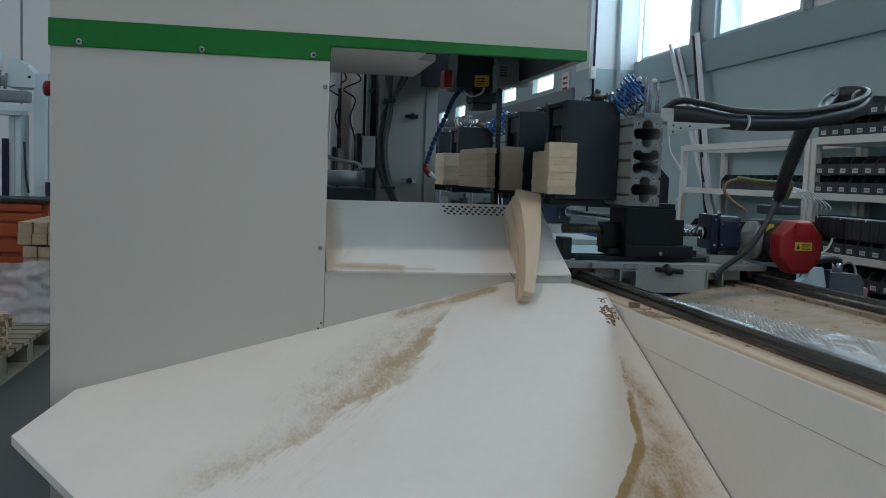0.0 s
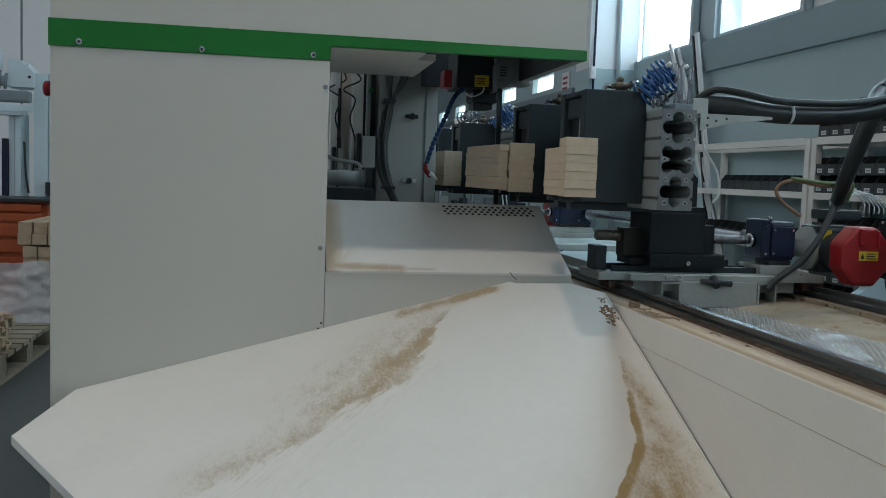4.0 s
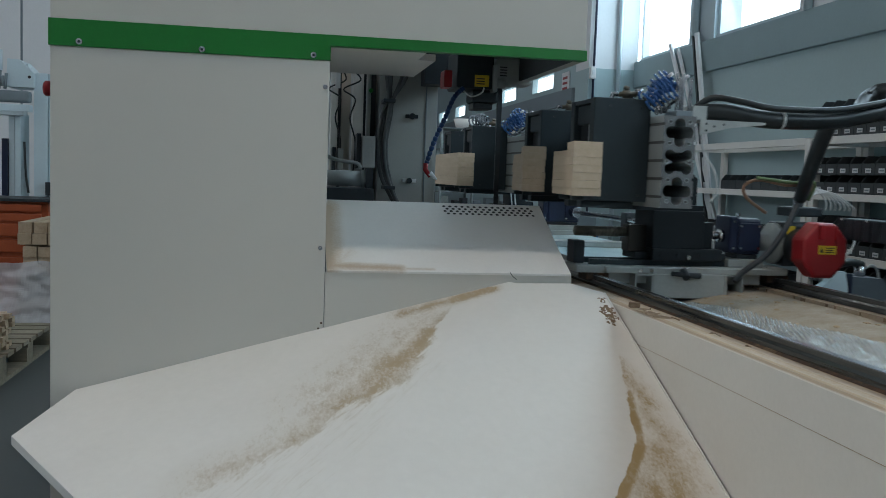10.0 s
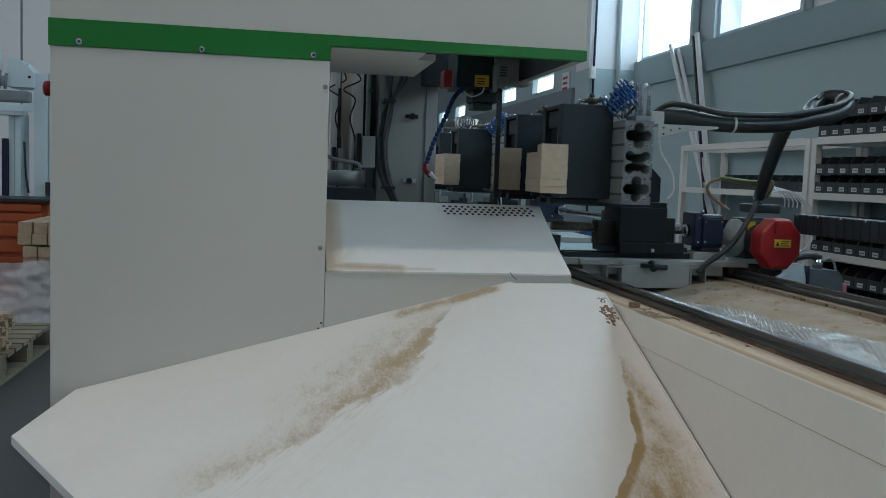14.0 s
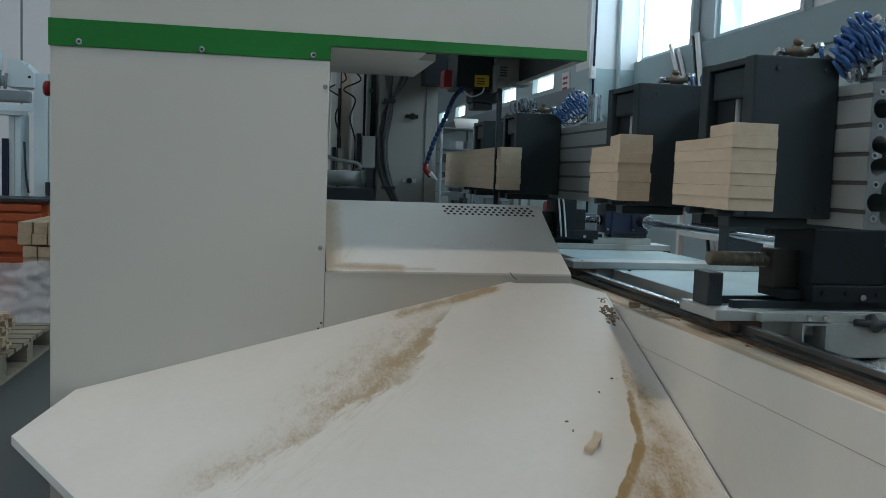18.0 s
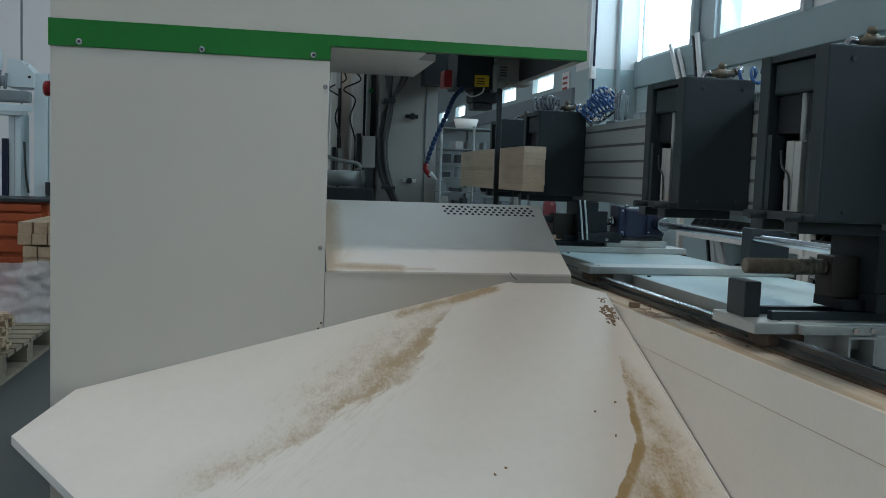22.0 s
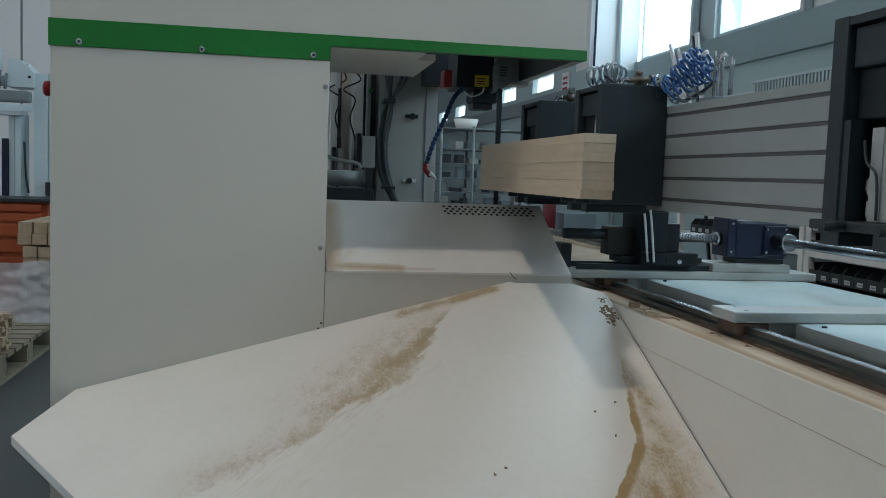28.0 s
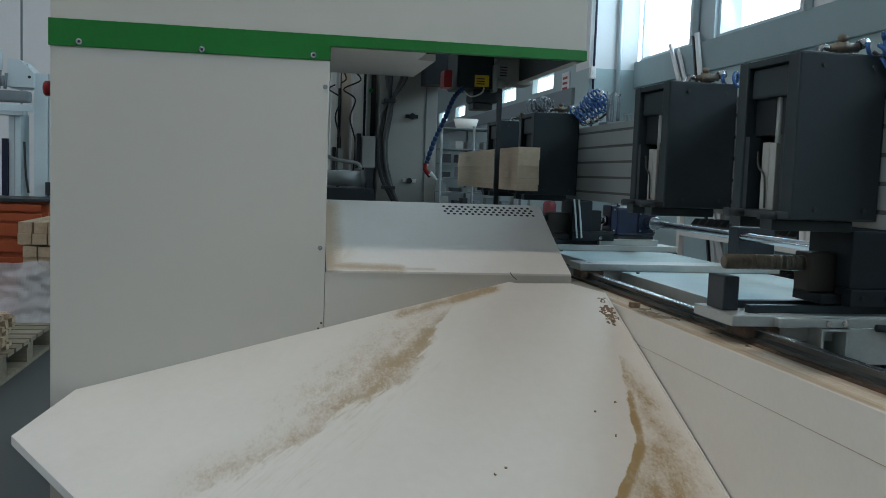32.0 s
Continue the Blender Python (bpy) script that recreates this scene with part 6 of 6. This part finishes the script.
def trough_litter():
    solo("sawdust_bank", grid(1.10, 1.66, -1.2, 6.5, 28, 300, bank_z), M_BANK, "pale sawdust banked up in the trough", "sawdust", kind="stuff")

    def film(x, y):
        edge = 0.02 * noise.noise(Vector((x * 9, y * 7, 5)))
        return bank_z(x, y) + 0.008 + edge * 0.15
    def sway(x, y):
        return max(1.105, x + 0.03 * math.sin(y * 4.2) + 0.012 * noise.noise(Vector((x * 3, y * 5, 8))))
    def width(y):
        """Share of the sheet's full width that lies open at this depth: it is folded narrow at its far end."""
        u = min(1.0, max(0.0, (y - 2.5) / 0.7))
        return 1.0 - 0.7 * u * u * (3 - 2 * u)
    bm = grid(1.11, 1.43, 1.0, 3.3, 44, 150, film)
    for v in bm.verts:
        v.co.x = sway(1.11 + (v.co.x - 1.11) * width(v.co.y), v.co.y)
        v.co.z = film(v.co.x, v.co.y)
    wrap = thing("bubble_wrap", "sheet of clear bubble wrap lying in the trough", "bubble wrap")
    part("film", bm, M_BUBBLE, wrap)
    # domes of the bubbles, in staggered rows
    verts, faces = [], []
    for j in range(190):
        for i in range(26):
            x, y = 1.118 + i * 0.0121 + (0.006 if j % 2 else 0.0), 1.02 + j * 0.0119
            if x - 1.11 > 0.32 * width(y):
                continue
            z = film(x, y)
            n0 = len(verts)
            for r, h in ((0.0052, 0.0), (0.0044, 0.003), (0.0022, 0.0048)):
                for k in range(6):
                    verts.append((sway(x, y) + r * math.cos(k * 1.0472), y + r * math.sin(k * 1.0472), z + h))
            for q in (0, 6):
                for k in range(6):
                    faces.append((n0 + q + k, n0 + q + (k + 1) % 6, n0 + q + 6 + (k + 1) % 6, n0 + q + 6 + k))
            faces.append(tuple(n0 + 12 + k for k in range(6)))
    me = bpy.data.meshes.new("bubble_field")
    me.from_pydata(verts, [], faces)
    me.materials.append(M_BUBBLE)
    for p in me.polygons:
        p.use_smooth = True
    domes = new("bubble_field", me)
    domes.parent = wrap
    tagged(domes, kind="stuff")
    bm = bmesh.new()
    rng = random.Random(2)
    for k in range(260):
        x, y = 1.11 + 0.54 * rng.random(), 0.6 + 3.2 * rng.random()
        s = 0.003 + 0.007 * rng.random() ** 3
        bmesh.ops.create_icosphere(bm, subdivisions=1, radius=s, matrix=Matrix.Translation((x, y, bank_z(x, y))) @ Matrix.Diagonal((1.2, 1.6, 0.4, 1)))
    solo("sawdust_litter", bm, M_DUST, "loose sawdust and chips in the trough", "sawdust", kind="stuff")


trough_litter()


# ---- what moves ----
def motions():
    first = [(0, 1.045, 3.03), (0.5, 1.062, 3.03), (1, 1.065, 2.97), (1.5, 1.042, 2.97), (2, 1.005, 2.906), (2.5, 0.985, 2.845), (3, 0.981, 2.781),
        (3.5, 0.982, 2.725)]
    second = [(5.5, 1.057, 2.589), (6, 1.097, 2.597), (6.5, 1.092, 2.684), (7, 1.03, 2.684), (7.5, 0.99, 2.684), (8, 0.975, 2.684),
        (8.5, 1.005, 2.684), (9, 1.025, 2.684)]
    third = [(9.5, 1.087, 2.684), (10, 1.087, 2.89), (10.5, 1.072, 3.208), (11, 1.047, 3.22), (11.5, 0.999, 3.22), (12, 0.943, 3.22),
        (12.5, 0.975, 3.22), (13, 1.005, 3.22), (13.5, 1.053, 3.22), (14, 1.072, 3.164), (14.5, 1.085, 2.706)]
    fourth = [(16.5, 1.003, 1.893), (17, 0.954, 1.893), (17.5, 1.006, 1.893), (18, 1.052, 1.893), (18.5, 1.069, 1.893), (19, 1.095, 1.893),
        (19.5, 1.103, 1.743), (20, 1.087, 1.721), (20.5, 1.043, 1.721), (21, 1.034, 1.721)]
    fifth = [(21.5, 1.068, 1.721), (22, 1.093, 1.721), (22.5, 1.1, 1.611), (23, 1.1, 1.184), (23.5, 1.093, 1.128), (24, 1.052, 1.128),
        (24.5, 1.029, 1.128), (25, 1.06, 1.128), (25.5, 1.083, 1.128)]
    sixth = [(27.5, 1.038, 0.737), (28, 0.975, 0.737), (28.5, 0.975, 0.737), (29, 1.027, 0.737), (29.5, 1.074, 0.737), (30, 1.071, 0.737),
        (30.5, 1.098, 0.737), (31, 1.106, 0.977), (31.5, 1.102, 1.616), (32, 1.099, 1.817)]
    # seconds, reach of the beam, travel of the carriage
    path = first + second + third + fourth + fifth + sixth
    base = [(t, pose(0, y, 0)) for t, x, y in path]
    carried = [(t, pose(x, y, 0)) for t, x, y in path]
    walk(CARRIAGE, base)
    walk(BEAM, carried)
    walk(LONG[0], carried)

    def chute_z(y, h):
        return 0.845 - 0.41 * (2.6 - y) + h

    def on(x, y, h, yaw, roll=0.0):
        return pose(x, y, chute_z(y, h), 22.3, 0, 0) @ pose(0, 0, 0, 0, 0, yaw) @ pose(0, 0, 0, 0, roll, 0)

    def tip(x, y, z, pitch, roll, yaw):
        return pose(x, y, z, pitch, 0, yaw) @ pose(0, 0, 0, 0, roll, 0)

    # shaped blanks: released, they drop on the chute, fan out and slide away
    for (s, bs), cy, xs, spin in ((SHAPED_A, -0.24, (0.90, 0.84, 0.70, 0.62, 0.55), -6), (SHAPED_B, 0.31, (0.84, 0.78, 0.62, 0.44, 0.34), 8)):
        back = pose(0.24, -cy, -1.107)
        # the front stack sits deeper in its clamp until it is pressed outwards
        deep = 0.012 if cy < 0 else 0.0
        held = [(t, pose(x + (deep if t < 4 else 0.0), y, 0)) for t, x, y in path if t <= 19.0] + [(19.2, pose(1.083, 1.80, 0))]
        y0 = 1.80 + cy
        fall = [(19.3, pose(0.845, y0, 1.03, 6, -6, 0) @ back), (19.4, pose(xs[0], y0 + 0.02, 0.86, 14, -10, spin) @ back),
                (19.5, on(xs[2], 1.97, 0.05, spin) @ back), (19.6, on(xs[3], 1.84, 0.02, spin) @ back), (19.7, on(xs[4], 1.66, 0.02, spin) @ back),
                (19.8, on(xs[4], 1.52, 0.02, spin) @ back), (20.1, on(xs[4], 1.24, 0.02, spin) @ back), (32.0, on(xs[4], 1.24, 0.02, spin) @ back)]
        walk(s, held + fall)
        for k, b in enumerate(bs):
            one = Matrix.Identity(4)
            zc = 1.107 + (k + 0.5) * 0.0223
            flat = pose(-0.24 + (k - 3) * 0.042, cy + 0.012 * (k % 3), 1.135, 0, 62, (k - 3) * 1.5) @ pose(0.24, -cy, -zc)
            half = pose(-0.24 + (k - 3) * 0.016, cy, 0.5 * zc + 0.575, 0, 25, (k - 3) * 1.0) @ pose(0.24, -cy, -zc)
            walk(b, [(0.0, one), (19.4, one), (19.5, half), (19.62, flat), (32.0, flat)])

    # offcut at the start
    end = on(0.18, 1.36, 0.045, -40, 78)
    walk(OFF1[0], [(0.0, tip(0.707, 2.63, 0.925, 44, 16, -13)), (0.1, tip(0.69, 2.58, 0.90, 40, 34, -17)), (0.2, tip(0.655, 2.50, 0.87, 32, 48, -24)), (0.3, on(0.600, 2.40, 0.070, -32, 62)), (0.4, on(0.528, 2.265, 0.05, -36, 72)),
                   (0.5, on(0.418, 2.075, 0.045, -39, 78)), (0.6, on(0.330, 1.94, 0.045, -41, 78)), (0.7, on(0.25, 1.79, 0.045, -41, 78)), (0.9, on(0.19, 1.50, 0.045, -42, 78)), (1.1, end), (32.0, end)])
    # second offcut: still part of the boards until it is sawn free, then tips over the edge
    hold = [(t, pose(x - 0.316, y + 0.33, 1.1853)) for t, x, y in path if t <= 3.5] + [(4.4, pose(0.70, 2.99, 1.1853))]
    end = on(0.34, 1.34, 0.050, -36, -35)
    walk(OFF2[0], hold + [(5.0, tip(0.69, 3.0, 1.17, 14, 0, 2)), (5.5, tip(0.650, 3.02, 1.128, 44, 22, -4)), (6.0, tip(0.667, 2.97, 1.071, 46, 22, -4)), (6.4, tip(0.675, 2.86, 1.009, 46, 20, -4)), (6.6, tip(0.663, 2.74, 0.945, 44, 20, -5)), (6.8, tip(0.659, 2.58, 0.885, 40, 28, -9)),
                          (6.9, tip(0.650, 2.47, 0.856, 35, -14, -11)), (7.0, tip(0.604, 2.34, 0.812, 29, -23, -25)), (7.1, on(0.570, 2.23, 0.065, -33, -28)), (7.2, on(0.465, 2.10, 0.055, -36, -30)), (7.3, on(0.375, 1.975, 0.050, -38, -32)),
                          (7.4, on(0.28, 1.83, 0.050, -41, -34)), (7.5, on(0.26, 1.66, 0.050, -41, -35)), (7.8, end), (32.0, end)])
    # small pieces
    rng = random.Random(31)
    slides = [(3.0, (0.424, 2.261), (0.353, 2.098), (0.239, 1.87)), (3.0, (0.483, 2.233), (0.432, 2.073), (0.33, 1.82)), (3.0, (0.533, 2.495), (0.502, 2.357), (0.408, 2.141), (0.333, 1.988), (0.216, 1.787)),
              (3.05, (0.585, 2.47), (0.535, 2.32), (0.475, 2.18), (0.37, 1.99), (0.25, 1.77)), (3.1, (0.606, 2.454), (0.563, 2.283), (0.508, 2.147), (0.406, 1.927), (0.302, 1.798)), (3.2, (0.749, 2.508), (0.724, 2.399), (0.652, 2.199), (0.596, 2.053)),
              (3.15, (0.73, 2.46), (0.685, 2.32), (0.615, 2.14), (0.525, 1.96)), (3.05, (0.56, 2.55), (0.535, 2.42), (0.46, 2.23), (0.37, 2.05), (0.27, 1.85))]
    for k, c in enumerate(CHIPS_A):
        t0, *spots = slides[k]
        a = -50 + 45 * rng.random()
        x0 = spots[0][0] + 0.08
        rest = on(0.10 + 0.1 * k, 1.30 + 0.08 * rng.random(), 0.012, a)
        rows = [(0.0, pose(0.70 + 0.015 * k, 3.15, 0.90)), (t0 - 0.55, pose(0.70 + 0.015 * k, 3.15, 0.90)), (t0 - 0.35, pose(x0 + 0.03, 2.95, 1.085, 20, 0, a)), (t0 - 0.15, pose(x0, 2.72, 0.96, 24, 0, a + 15))]
        rows += [(t0 + 0.1 * i, on(x, y, 0.014, a + 18 * i)) for i, (x, y) in enumerate(spots)]
        rows += [(t0 + 0.1 * len(spots) + 0.3, rest), (32.0, rest)]
        walk(c, rows)
    for k, c in enumerate(CHIPS_B):
        u = rng.random()
        x0 = 0.66 + 0.06 * u
        a = 80 * (rng.random() - 0.5)
        lag = 0.05 * k + (0.22 if k == 5 else 0.0)
        rest = on(0.55 + 0.06 * k, 1.30 + 0.05 * u, 0.012, a)
        rows = [(0.0, pose(0.62 + 0.02 * k, 3.18, 0.90)), (16.55 + lag, pose(0.62 + 0.02 * k, 3.18, 0.90)), (16.8 + lag, pose(x0, 2.95, 1.08, 20, 0, a)), (17.0 + lag, pose(x0 + 0.01, 2.70, 0.94, 24, 0, a)), (17.12 + lag, on(x0 + 0.02, 2.50, 0.02, a)),
                (17.35 + lag, on(x0 + 0.08, 2.10, 0.012, a + 40)), (17.6 + lag, on(x0 + 0.03, 1.76, 0.012, a + 60)), (17.9 + lag, rest), (32.0, rest)]
        if k == 5:
            rows = rows[:4] + [(17.45, on(0.80, 2.30, 0.012, -20)), (17.75, on(0.74, 2.02, 0.012, -32)), (18.0, on(0.695, 1.893, 0.012, -36)), (18.3, on(0.62, 1.66, 0.012, -40)), (18.6, rest), (32.0, rest)]
        walk(c, rows)
    # crumbs shaken down the chute, left lying on it
    spots = [(0.773, 2.08), (0.825, 2.133), (0.659, 1.975), (0.665, 1.943), (0.701, 1.96), (0.608, 1.855), (0.858, 2.112), (0.80, 2.10), (0.64, 1.93), (0.715, 1.925)]
    for k, c in enumerate(CRUMBS):
        x, y = spots[k]
        a = 50.0 * k
        lag = 0.05 * k
        gone = on(x - 0.12, 1.30 + 0.02 * k, 0.006, a + 60)
        if k < 5:
            nx, ny = ((0.739, 2.009), (0.801, 2.042), (0.762, 1.926), (0.453, 1.814), (0.481, 1.833))[k]
            gone = on(nx, ny, 0.006, a + 60)
        walk(c, [(0.0, pose(0.60 + 0.02 * k, 3.20, 0.90)), (16.8 + lag, pose(0.60 + 0.02 * k, 3.20, 0.90)), (17.1 + lag, pose(0.70 + 0.02 * k, 2.96, 1.075)), (17.3 + lag, on(0.72 + 0.01 * k, 2.55, 0.02, 0)),
                 (17.9 + lag, on(x, y, 0.006, a)), (19.45, on(x, y, 0.006, a)), (19.62, gone), (32.0, gone)])


motions()
